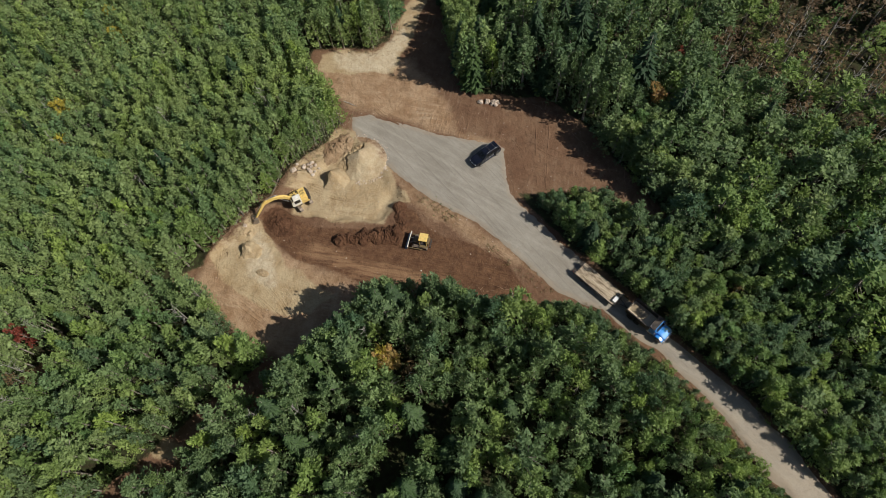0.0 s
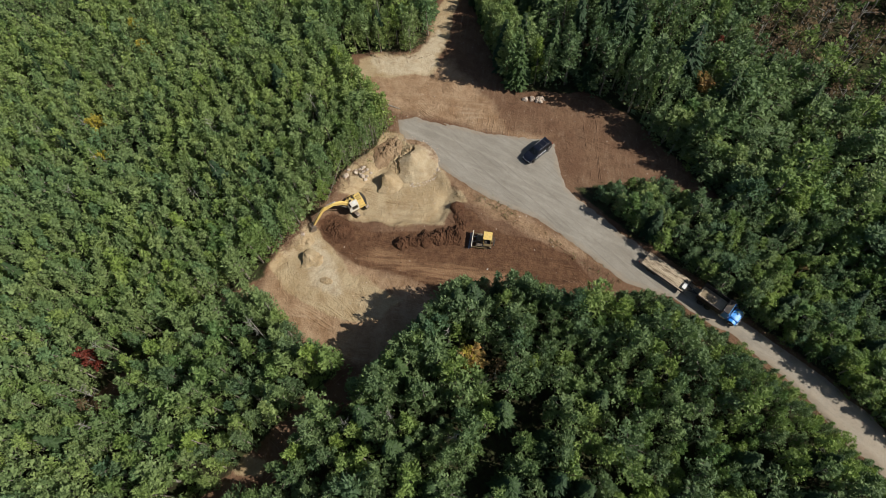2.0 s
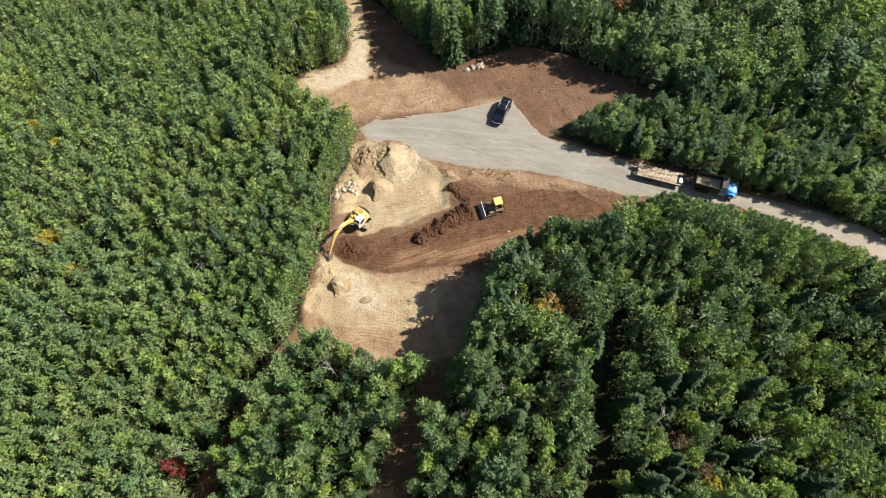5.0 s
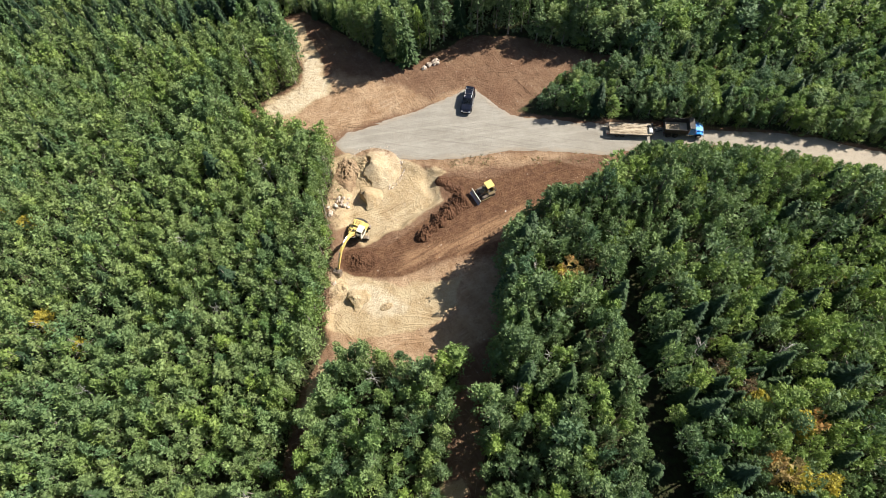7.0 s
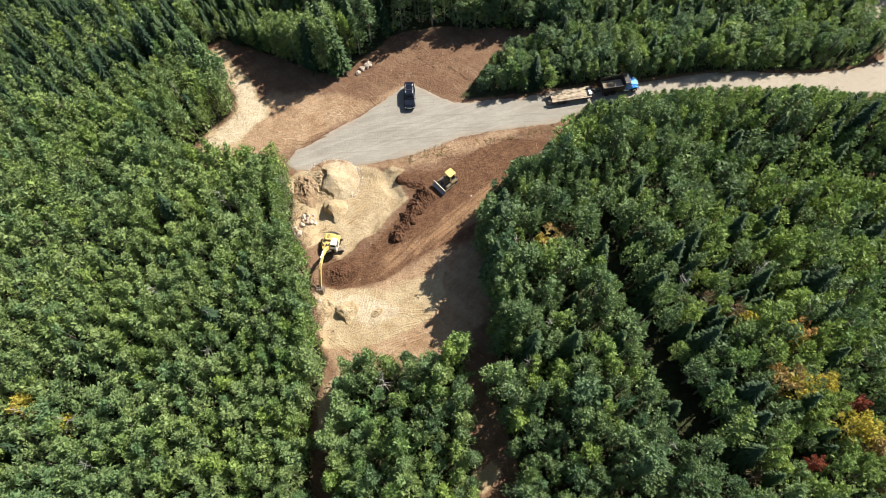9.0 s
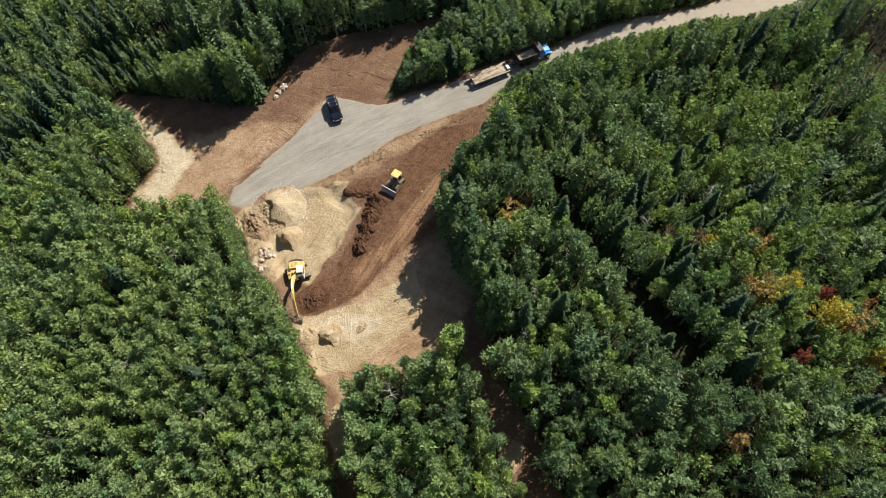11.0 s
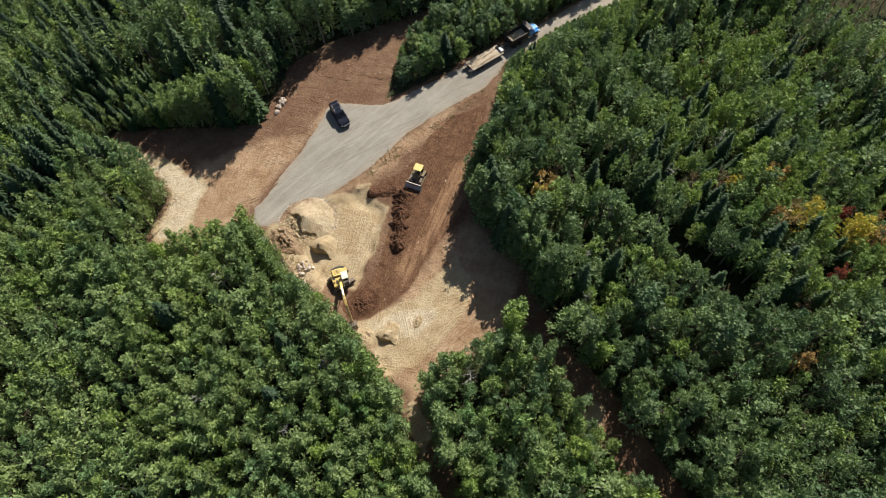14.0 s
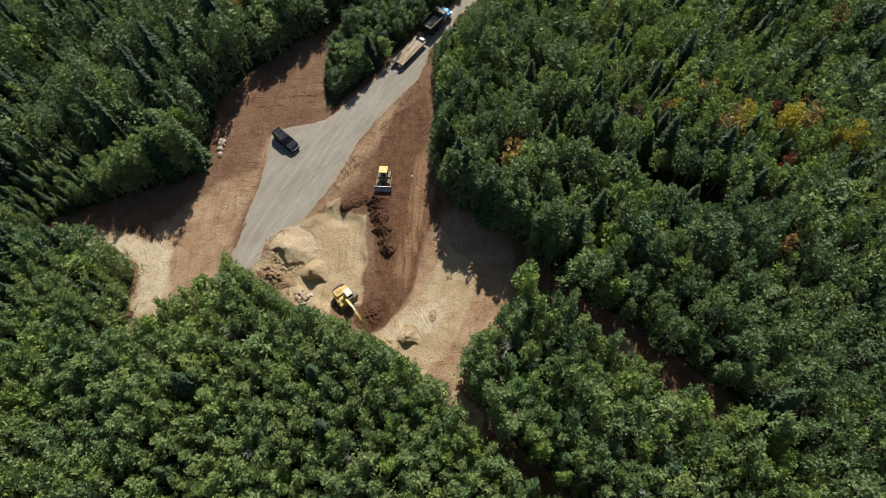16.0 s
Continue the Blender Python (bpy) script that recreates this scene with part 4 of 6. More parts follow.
masters = {}
for n, (k, x, y, s, a, w, z, q, edge) in enumerate(NEAR):
    shapes, leaf, bark = KINDS[k]
    shapes = EDGE[k] if edge else shapes
    i = n % len(shapes)
    at = Matrix.LocRotScale((x, y, z), Euler((0, 0, a)), (s * w * (0.90 + 0.2 * ((n * 3) % 7) / 6), s * w * (0.90 + 0.2 * ((n * 5) % 7) / 6), s * (0.94 + 0.12 * ((n * 7) % 10) / 10)))
    if (k, i, edge) not in masters:
        (tv, tq), lv = shapes[i]
        ob = new(k)
        tagged(ob, *WORDS[k], "shrubs along the edge" if k == "shrub" else "trees around the clearing")
        t = new("trunk", quick_mesh("trunk", tv, tq, [bark]))
        t.data.shade_smooth()
        t.parent = ob
        if len(lv):
            c = new("crown", quick_mesh("crown", lv, np.arange(len(lv)).reshape(-1, 3), [leaf]))
            c.parent = ob
        ob.matrix_basis = at
        masters[(k, i, edge)] = ob
    else:
        m = masters[(k, i, edge)]
        o = copy_thing(m, Matrix())
        o.matrix_basis = at

# the woods beyond, past counting
mats = [M_BIRCH, M_MAPLE, M_LIME, M_SPRUCE, M_GOLD, M_ORANGE, M_RED, M_DRY, M_BARK, M_DEAD]
slot = {m.name: i for i, m in enumerate(mats)}
rng = np.random.RandomState(9)
groups = {"woodland_west": lambda x, y: x < -15, "woodland_east": lambda x, y: x >= -15 and y < 20, "woodland_north": lambda x, y: x >= -15 and y >= 20}
for name, inside in groups.items():
    VV, QQ, II, TT, base = [], [], [], [], 0
    for n, (k, x, y, s, a, w, z, q) in enumerate(FAR):
        if not inside(x, y):
            continue
        shapes, leaf, bark = KINDS[k]
        (tv, tq), lv = shapes[n % len(shapes)]
        lq = np.arange(len(lv)).reshape(-1, 3)
        tq = triangles(tq)
        thin = 6 if q > 3 else 2 if y > 44 or x < -50 or x > 52 or y < -46 else 1
        if thin > 1:
            lv = lv.reshape(-1, 3, 3)[::thin]
            mid = lv.mean(1, keepdims=True)
            lv = (mid + (lv - mid) * (1.18 if thin == 2 else 2.1)).reshape(-1, 3)
            lq = np.arange(len(lv)).reshape(-1, 3)
        ca, sa = s * w * math.cos(a), s * w * math.sin(a)
        v = np.concatenate([tv, lv])
        v = np.stack([v[:, 0] * ca - v[:, 1] * sa + x, v[:, 0] * sa + v[:, 1] * ca + y, v[:, 2] * s + z], -1)
        VV.append(v)
        QQ.append(np.concatenate([tq + base, lq + base + len(tv)]))
        II.append(np.concatenate([np.full(len(tq), slot[bark.name]), np.full(len(lq), slot[leaf.name])]))
        TT.append(np.full(len(v), rng.rand()))
        base += len(v)
    me = quick_mesh(name, np.concatenate(VV), np.concatenate(QQ), mats, np.concatenate(II), np.concatenate(TT))
    tagged(new(name, me), "dense mixed woodland of birch, maple and spruce", "woodland", kind="stuff")


# ---- heaps of earth ----
def heap(name, cx, cy, rx, ry, turn, height, mat, label, lump=0.35, power=1.3, carve=None, seed=1, rings=26, spokes=64, rag=1.0, shade=None):
    """A mound whose rim dips under the ground; carve(u, v, h) reshapes it in its own plan."""
    c, s = math.cos(turn), math.sin(turn)
    f, a = np.meshgrid(1.18 * np.arange(rings + 1) / rings, 2 * math.pi * np.arange(spokes) / spokes, indexing="ij")
    u, v = f * rx * np.cos(a), f * ry * np.sin(a)
    x, y = cx + u * c - v * s, cy + u * s + v * c
    rim = f * (1 + rag * (0.30 * (lattice(x, y, 1.7, seed) - 0.5) + 0.20 * (lattice(x, y, 0.55, seed + 5) - 0.5)))
    h = height * (np.maximum(0.0, 1 - rim ** power) if power > 0 else np.maximum(0.0, 1 - rim) ** -power)
    if carve:
        h = carve(u, v, h)
    ridge = lambda size, k: 1 - np.abs(2 * lattice(x, y, size, seed + k) - 1)
    h = h * (1 + lump * (lattice(x, y, 0.9, seed + 1) - 0.5))
    h = h + lump * np.minimum(1, h) * (0.45 * (ridge(0.62, 2) - 0.5) + 0.25 * (ridge(0.28, 3) - 0.5))
    V = np.stack([x, y, ground_z(x, y) + h - 0.25 * ease(rim, 0.9, 1.15)], -1).reshape(-1, 3)
    Q = [(i * spokes + j, (i + 1) * spokes + j, (i + 1) * spokes + (j + 1) % spokes, i * spokes + (j + 1) % spokes)
         for i in range(rings) for j in range(spokes)]
    ob = mesh_object(name, V, Q, mat)
    if mat is M_GROUND:
        paint_ground(ob.data, V[:, 0], V[:, 1], shade(u, v).ravel() if shade else np.full(len(V), 0.32))
    return tagged(ob, label, "earth heap")


def dug_line(u, v):
    return -u - 0.9 + 0.5 * np.sin(1.5 * v + 0.4) + 0.9 * (lattice(u, v, 0.7, 65) - 0.5)


def eaten(u, v, h):
    """The big heap, dug into from the west: a broken lower half below a ragged crest."""
    rough = 0.30 + 0.75 * lattice(u + 5, v, 0.8, 66) + 0.55 * lattice(u + 5, v, 0.3, 67)
    return np.maximum(h * (1 - ease(dug_line(u, v), -0.1, 0.35) * (1 - 0.62 * rough)), 0.0)


def clean_side(u, v):
    return 0.05 + 0.42 * ease(-dug_line(u, v), -0.2, 0.5)


def cut_face(u, v, h):
    """A steep undercut face on the side away from the morning sun."""
    return h * ease(u + 0.20 * np.sin(2.3 * v) + 0.3 * (lattice(u, v, 0.5, 75) - 0.5), -0.62, -0.48)


def broken(u, v, h):
    return h * (0.45 + 0.8 * lattice(u + 9, v, 0.6, 68) + 0.4 * lattice(u + 9, v, 0.25, 69))


heap("sand_mound", -15.1, 12.9, 4.8, 4.4, 0.1, 2.3, M_GROUND, "large pale sand pile dug away on one side", 0.04, -1.3, eaten, 31, 80, 180, 0.15, clean_side)
heap("sand_mound", -15.7, 7.2, 2.9, 2.4, 0.50, 2.35, M_GROUND, "small sand pile with a steep dug face", 0.10, -1.3, cut_face, 34, 56, 130, 0.6)
heap("soil_mound", -15.4, -4.4, 3.2, 2.1, 0.08, 0.55, M_SOIL, "low spread of dark topsoil by the excavator", 0.9, 0.9, broken, 37, 40, 100)
heap("sand_mound", -15.4, -10.9, 2.3, 1.8, 0.45, 1.1, M_GROUND, "small sand mound with a dug side in the pit", 0.4, -1.1, cut_face, 40)
heap("sand_mound", -10.4, -11.7, 1.1, 0.6, 0.45, 0.4, M_GROUND, "low lumpy sand mound in the pit", 0.9, 1.2, broken, 43)
heap("sand_mound", -17.8, -9.3, 1.9, 1.3, 1.2, 0.45, M_GROUND, "broad low bank of loose sand", 0.8, 1.1, broken, 46)
heap("clay_bank", -19.4, 11.6, 2.2, 3.4, 0.1, 1.0, M_CLAY, "rough clay bank below the trees", 0.9, 1.2, broken, 52, 30, 80)


def berm(spine, half, height, label):
    """A pushed ridge of loose soil along a line."""
    pts = [Vector((x, y, 0)) for x, y in spine]
    path, step = [], 0.09
    for a, b in zip(pts, pts[1:]):
        n = max(2, int((b - a).length / step))
        path += [a.lerp(b, i / n) for i in range(n)]
    path.append(pts[-1])
    for _ in range(6):
        path = [path[0]] + [(a + 2 * b + c) / 4 for a, b, c in zip(path, path[1:], path[2:])] + [path[-1]]
    V, Q, w = [], [], 36
    for i, p in enumerate(path):
        t = (path[min(i + 1, len(path) - 1)] - path[max(i - 1, 0)]).normalized()
        side = Vector((-t.y, t.x, 0))
        end = min(1.0, 0.15 + min(i, len(path) - 1 - i) / 7)
        k = 0.70 + 0.55 * float(lattice(p.x, p.y, 1.8, 61))
        for j in range(w + 1):
            f = 2.3 * j / w - 1.15
            q = p + side * (f * half * end * (k + 1.0 * abs(f) * (float(lattice(p.x + (9 if j > w / 2 else 0), p.y, 0.7, 60)) - 0.5)))
            V.append((q.x, q.y, height * k * end * max(0, 1 - abs(f) ** 1.5), abs(f)))
    for i in range(len(path) - 1):
        for j in range(w):
            a = i * (w + 1) + j
            Q.append((a, a + 1, a + w + 2, a + w + 1))
    x, y, h, f = np.array(V).T
    V = np.stack([x, y, ground_z(x, y) + h * (0.30 + 0.7 * lattice(x, y, 0.8, 62) + 0.5 * lattice(x, y, 0.34, 63) + 0.45 * lattice(x, y, 0.17, 64)) - 0.25 * ease(f, 0.85, 1.1)], -1)
    tagged(mesh_object("soil_berm", V, Q, M_SOIL), label, "earth heap")


berm([(-6.6, -0.6), (-5.5, 0.9), (-3.9, 2.8), (-1.9, 5.1), (-0.4, 7.0), (0.6, 8.0)], 1.5, 0.95, "ridge of dark crumbly topsoil pushed up by the bulldozer")
berm([(-4.7, 11.0), (-3.6, 10.9), (-2.4, 10.2), (-1.0, 9.5), (0.2, 8.4)], 1.35, 0.62, "short spur of dark crumbly topsoil")


# ---- stones and litter ----
def boulder(name, x, y, r, seed, label, group):
    bm = bmesh.new()
    bmesh.ops.create_icosphere(bm, subdivisions=3, radius=r)
    rng = random.Random(seed)
    cuts = [Vector((rng.gauss(0, 1), rng.gauss(0, 1), rng.gauss(0, 1))).normalized() for _ in range(13)]
    for v in bm.verts:
        for c in cuts:
            over = v.co.dot(c) - r * 0.62
            if over > 0:
                v.co -= c * over
        v.co *= 1 + 0.05 * noise.noise(v.co * (2.2 / r) + Vector((seed, 0, 0)))
        v.co.z *= 0.78
    me = bpy.data.meshes.new(name)
    bm.to_mesh(me)
    bm.free()
    me.materials.append(M_ROCK)
    ob = new(name, me)
    ob.matrix_basis = pose(x, y, float(ground_z(x, y)) + r * 0.42, 0, 0, rng.uniform(0, 360))
    return tagged(ob, label, "boulder", group)


rng = random.Random(4)
for i in range(10):
    boulder("boulder", -8.2 + 2.3 * i / 9 + rng.uniform(-0.3, 0.3), 35.2 + 1.6 * i / 9 + rng.uniform(-0.6, 0.4), rng.uniform(0.36, 0.62), 100 + i,
            "pale angular boulder at the foot of the trees", "boulders by the north trees")
for i in range(12):
    boulder("boulder", -19.5 + 0.58 * (i % 4 - 1.5) + rng.uniform(-0.30, 0.30), 5.8 + 0.62 * (i // 4 - 1) + rng.uniform(-0.30, 0.30), rng.uniform(0.28, 0.52), 120 + i,
            "pale angular boulder piled at the edge of the pit", "boulders by the pit")
boulder("boulder", -20.9, 3.2, 0.62, 140, "single pale boulder at the edge of the pit", "boulders by the pit")
boulder("boulder", -21.4, 4.4, 0.35, 141, "single pale boulder at the edge of the pit", "boulders by the pit")
boulder("boulder", -18.6, -8.6, 0.42, 142, "pale boulder beside the excavator's bucket", "boulders by the pit")


def scattered_stones():
    """Loose stones, too many to count."""
    r = np.random.RandomState(77)
    P = np.stack([r.uniform(-38, 28, 9000), r.uniform(-24, 46, 9000)], -1)
    d = clear_of_trees(P[:, 0], P[:, 1])
    g = outside(P[:, 0], P[:, 1], GRAVEL)
    keep = (d < 0.3) & (g > -0.4) & ((r.rand(9000) < 0.16) | (np.abs(g) < 0.7))
    ring = r.uniform(-0.9, 2.6, 260)
    ring = np.stack([-15.0 + r.normal(4.5, 0.40, 260) * np.cos(ring), 12.8 + r.normal(4.2, 0.40, 260) * np.sin(ring)], -1)
    P = np.concatenate([P[keep], ring])
    S = 0.035 + 0.11 * r.rand(len(P)) ** 3.5
    S[-260:] = 0.07 + 0.15 * r.rand(260) ** 2
    Z = ground_z(P[:, 0], P[:, 1])
    tops = np.array([(1, 0, 0), (0, 1, 0), (-1, 0, 0), (0, -1, 0), (0.3, 0.2, 0.8)])
    quads = np.array([(0, 1, 4, 4), (1, 2, 4, 4), (2, 3, 4, 4), (3, 0, 4, 4)])
    V, F = [], []
    for n, ((x, y), s, z) in enumerate(zip(P, S, Z)):
        a = r.uniform(0, 6.28)
        for p in tops * r.uniform(0.7, 1.3, (5, 3)):
            V.append((x + s * (p[0] * math.cos(a) - p[1] * math.sin(a)), y + s * (p[0] * math.sin(a) + p[1] * math.cos(a)), z - 0.02 + s * p[2]))
        F += [tuple(q[:3] + 5 * n) for q in quads]
    tagged(mesh_object("loose_stones", V, F, M_ROCK), "loose pale stones scattered over the bare ground", "stones", kind="stuff")


def soil_clods():
    """Crumbs of topsoil round the pushed ridges."""
    r = np.random.RandomState(81)
    lines = [((-6.6, -0.8), (-2.0, 5.0), 420, 1.0), ((-2.0, 5.0), (0.8, 8.2), 300, 0.9), ((-4.6, 11.3), (-0.4, 8.6), 220, 0.9), ((-18, -4.6), (-12, -4), 140, 1.0),
             ((-12, -2.6), (-6, 2.5), 40, 0.5), ((-2, 0), (14, 12), 160, 2.4), ((-10, -4), (4, -2), 120, 1.6)]
    V, F = [], []
    for a, b, n, w in lines:
        for _ in range(n):
            t = r.rand()
            x, y = a[0] + t * (b[0] - a[0]) + r.normal() * w, a[1] + t * (b[1] - a[1]) + r.normal() * w
            s = 0.03 + 0.12 * r.rand() ** 3
            z = float(ground_z(x, y)) - 0.02
            c = len(V)
            for p in ((1, 0, 0), (0.2, 1, 0), (-1, 0.1, 0), (0, -1, 0), (0.3, 0.2, 0.9), (-0.3, 0, 0.7)):
                V.append((x + s * p[0] * r.uniform(0.6, 1.3), y + s * p[1] * r.uniform(0.6, 1.3), z + s * p[2] * r.uniform(0.6, 1.2)))
            F += [(c, c + 1, c + 4), (c + 1, c + 2, c + 5), (c + 1, c + 5, c + 4), (c + 2, c + 3, c + 5), (c + 3, c, c + 4), (c + 3, c + 4, c + 5)]
    tagged(mesh_object("soil_clods", V, F, M_SOIL), "dark crumbs of topsoil strewn over the bare ground", "soil", kind="stuff")


def ruts():
    """Low ridges of loose earth thrown up beside wheel and track marks."""
    r = np.random.RandomState(83)
    sweep = [(-17.0, -4.2), (-13.4, -3.6), (-8.2, -2.3), (-3.3, 0.9), (3, 5.2), (12, 11.4), (18, 14.4)]
    bundles = [  # line, how many, spread, how much is missing
        ([(-11.2, -7.8), (-12.0, -10.6), (-13.4, -13.6)], 7, 1.5, 0.25), ([(-16.5, -9.9), (-14.8, -8.4), (-13.6, -6.8)], 3, 0.8, 0.3),
        ([(-12.5, -18.2), (-8.5, -16.8), (-4.5, -16.2)], 3, 0.8, 0.4), ([(-10, -15.4), (-6, -14.6), (-2.1, -14.3)], 3, 0.7, 0.4),
        ([(-8.0, -12.5), (-4.5, -12.6), (-0.8, -13.2)], 3, 0.6, 0.4), ([(-18.0, -14), (-15.5, -16.2), (-13, -18.4)], 4, 0.9, 0.4),
        (sweep, 15, 2.6, 0.6), ([(-4, 4.4), (2, 5.6), (9, 10.6)], 4, 0.8, 0.5),
        ([(-24.2, 22.6), (-19.5, 21.9), (-15.5, 22.8)], 7, 1.2, 0.35), ([(2.0, 33.6), (7, 34.6), (14, 37.4)], 5, 1.4, 0.45),
        ([(2.8, 38.4), (6.6, 33.8), (10.4, 29.2)], 5, 1.2, 0.4), ([(-9, 33.4), (-2, 33.2), (4, 31.2)], 5, 1.2, 0.5),
        ([(-17, 3.2), (-12, 5.2), (-7.2, 9.6)], 6, 1.3, 0.55), ([(-10.5, 12.4), (-7.8, 8.4), (-7, 5.2)], 5, 1.0, 0.55), ([(1.0, 14.2), (8, 15.6), (18, 16.4)], 5, 0.6, 0.4),
    ]
    for k in range(13):
        x, y = -16.5 + 0.82 * k, 25.2 + 0.42 * k
        bundles.append(([(x, y), (x + 0.9, y - 1.7), (x + 1.7, y - 3.0 + 0.4 * r.rand())], 1, 0.3, 0.2))
    V, F = [], []
    for line, count, spread, missing in bundles:
        line = np.array(line, float)
        for i in range(count):
            m = 9 * (len(line) - 1) + 1
            t = np.linspace(0, len(line) - 1, m)
            x, y = np.interp(t, np.arange(len(line)), line[:, 0]), np.interp(t, np.arange(len(line)), line[:, 1])
            for _ in range(5):
                x[1:-1], y[1:-1] = (x[:-2] + x[1:-1] * 2 + x[2:]) / 4, (y[:-2] + y[1:-1] * 2 + y[2:]) / 4
            dx, dy = np.gradient(x), np.gradient(y)
            size = np.hypot(dx, dy) + 1e-9
            nx, ny = -dy / size, dx / size
            off = spread * ((i + 0.5) / count * 2 - 1) * r.uniform(0.85, 1.15) + 0.25 * (lattice(t * 2.0 + 31 * i, t * 0, 1.5, 86) - 0.5)
            x, y = x + nx * off, y + ny * off
            w, h = 0.12 + 0.08 * r.rand(), (0.08 + 0.07 * r.rand()) * np.clip(lattice(x, y, 0.8, 87) * 2.2 - 0.4, 0.1, 1.0)
            z = ground_z(x, y)
            base = len(V)
            for k in range(m):
                V += [(x[k] - nx[k] * w, y[k] - ny[k] * w, z[k] - 0.03), (x[k], y[k], z[k] + h[k]), (x[k] + nx[k] * w, y[k] + ny[k] * w, z[k] - 0.03)]
            gone = lattice(t * 1.3 + 17 * i, t * 0 + 3 * count, 1.0, 88) < missing
            for k in range(m - 1):
                if not gone[k]:
                    a = base + 3 * k
                    F += [(a, a + 3, a + 4, a + 1), (a + 1, a + 4, a + 5, a + 2)]
    V = np.array(V)
    ob = mesh_object("wheel_ruts", V, F, M_GROUND, True)
    paint_ground(ob.data, V[:, 0], V[:, 1])
    tagged(ob, "low ridges of loose earth along wheel marks", "ruts", kind="stuff")


def brush_debris():
    r = np.random.RandomState(78)
    pieces = []
    lines = [((-20.4, -3), (-19.4, -14), 420, 0.8), ((-21.2, 4), (-20.4, -3), 90, 0.7), ((-30.5, 30), (-31.5, 37), 70, 1.0), ((-38, 24), (-31, 30), 50, 0.9), ((-22, 10), (-21, 3), 60, 0.8),
             ((20, 13), (8, 0), 40, 0.7), ((8, -2), (7, -14), 30, 0.8), ((27, 37.5), (-1, 42), 50, 0.6), ((2, -19), (2.5, -45), 60, 1.2), ((-19, -22), (-22.5, -45), 60, 1.2)]
    for a, b, n, w in lines:
        for _ in range(n):
            t = r.rand()
            x, y = a[0] + t * (b[0] - a[0]) + r.normal() * w, a[1] + t * (b[1] - a[1]) + r.normal() * w
            z = float(ground_z(x, y)) + 0.05
            L, ang = r.uniform(0.5, 2.4), r.uniform(0, 6.28)
            d = np.array([math.cos(ang), math.sin(ang), r.uniform(-0.05, 0.30)]) * L
            p = np.array([x, y, z])
            pieces.append(cone_rings(r, [p, p + d * 0.5, p + d], [0.035, 0.028, 0.01], 3))
    V, Q = join(pieces)
    me = quick_mesh("brush_debris", V, Q, [bark_material("dry_sticks", (0.20, 0.115, 0.07), (0.38, 0.26, 0.17))])
    tagged(new("brush_debris", me), "dry sticks and roots torn up along the edge", "brushwood", kind="stuff")


def weeds():
    r = np.random.RandomState(79)
    spots = []
    for a, b, n, w in (((-3, 14.4), (5, 15.6), 70, 0.6), ((10, 15.4), (24, 16.6), 60, 0.6), ((-22, 15), (-20, 6), 90, 0.5), ((12, 29), (24, 24.6), 110, 0.4),
                       ((-30, 18), (-23, 17), 80, 0.5), ((28, 18.6), (60, 17.5), 220, 0.5), ((28, 24.4), (60, 22.2), 220, 0.5)):
        t = r.rand(n)
        spots.append(np.stack([a[0] + t * (b[0] - a[0]) + r.normal(size=n) * w, a[1] + t * (b[1] - a[1]) + r.normal(size=n) * w], -1))
    P = np.concatenate(spots)
    P = np.repeat(P, 5, 0) + r.normal(size=(5 * len(P), 2)) * 0.16
    pts = np.stack([P[:, 0], P[:, 1], ground_z(P[:, 0], P[:, 1]) + 0.12], -1)
    V = leaf_quads(r, pts, np.stack([r.normal(size=len(P)), r.normal(size=len(P)), np.full(len(P), 0.2)], -1), 0.15, 0.3, 0.3)
    me = quick_mesh("weeds", V, np.arange(len(V)).reshape(-1, 3), [M_STRAW, M_BIRCH], (r.rand(len(V) // 3) < 0.15).astype(int))
    tagged(new("weeds", me), "thin dry weeds and grass along the gravel", "weeds", kind="stuff")


scattered_stones()
soil_clods()
ruts()
brush_debris()
weeds()


def fallen_trunk(a, b, r0, label):
    a, b = Vector(a), Vector(b)
    a.z += float(ground_z(a.x, a.y))
    b.z += float(ground_z(b.x, b.y))
    V, Q = cone_rings(None, [a, a.lerp(b, 0.35) + Vector((0.1, 0, 0.08)), a.lerp(b, 0.7), b], [r0, 0.8 * r0, 0.55 * r0, 0.15 * r0], 7)
    me = quick_mesh("fallen_trunk", V, Q, [M_BARK])
    me.shade_smooth()
    tagged(new("fallen_trunk", me), label, "trunk", "fallen trunks")


fallen_trunk((-19.9, -2.0, 0.1), (-21.8, 4.6, 4.2), 0.09, "bleached thin trunk leaning into the trees")
fallen_trunk((-20.2, -7.0, 0.1), (-23.5, -3.5, 2.5), 0.10, "bleached thin trunk leaning into the trees")
fallen_trunk((-19.7, -9.5, 0.15), (-22.0, -6.5, 1.2), 0.11, "bleached thin trunk lying at the forest edge")
fallen_trunk((-26.2, 18.8, 0.08), (-23.6, 19.6, 0.1), 0.12, "pale log lying on the brown loam")


# ---- vehicles ----
def wheel(parent, x, y, z, r, width, rim_mat=M_STEEL):
    w = part("wheel", drum(r * 0.20, width + 0.06, 10), M_STEEL, parent, at=Matrix.Translation((x, y, z)))
    tyre = drum(r, width, 22, bevel=min(0.05, 0.2 * r))
    part("tyre", tyre, M_RUBBER, w)
    part("rim", drum(r * 0.60, width + 0.03, 16, bevel=0.015), rim_mat, w)
    return w


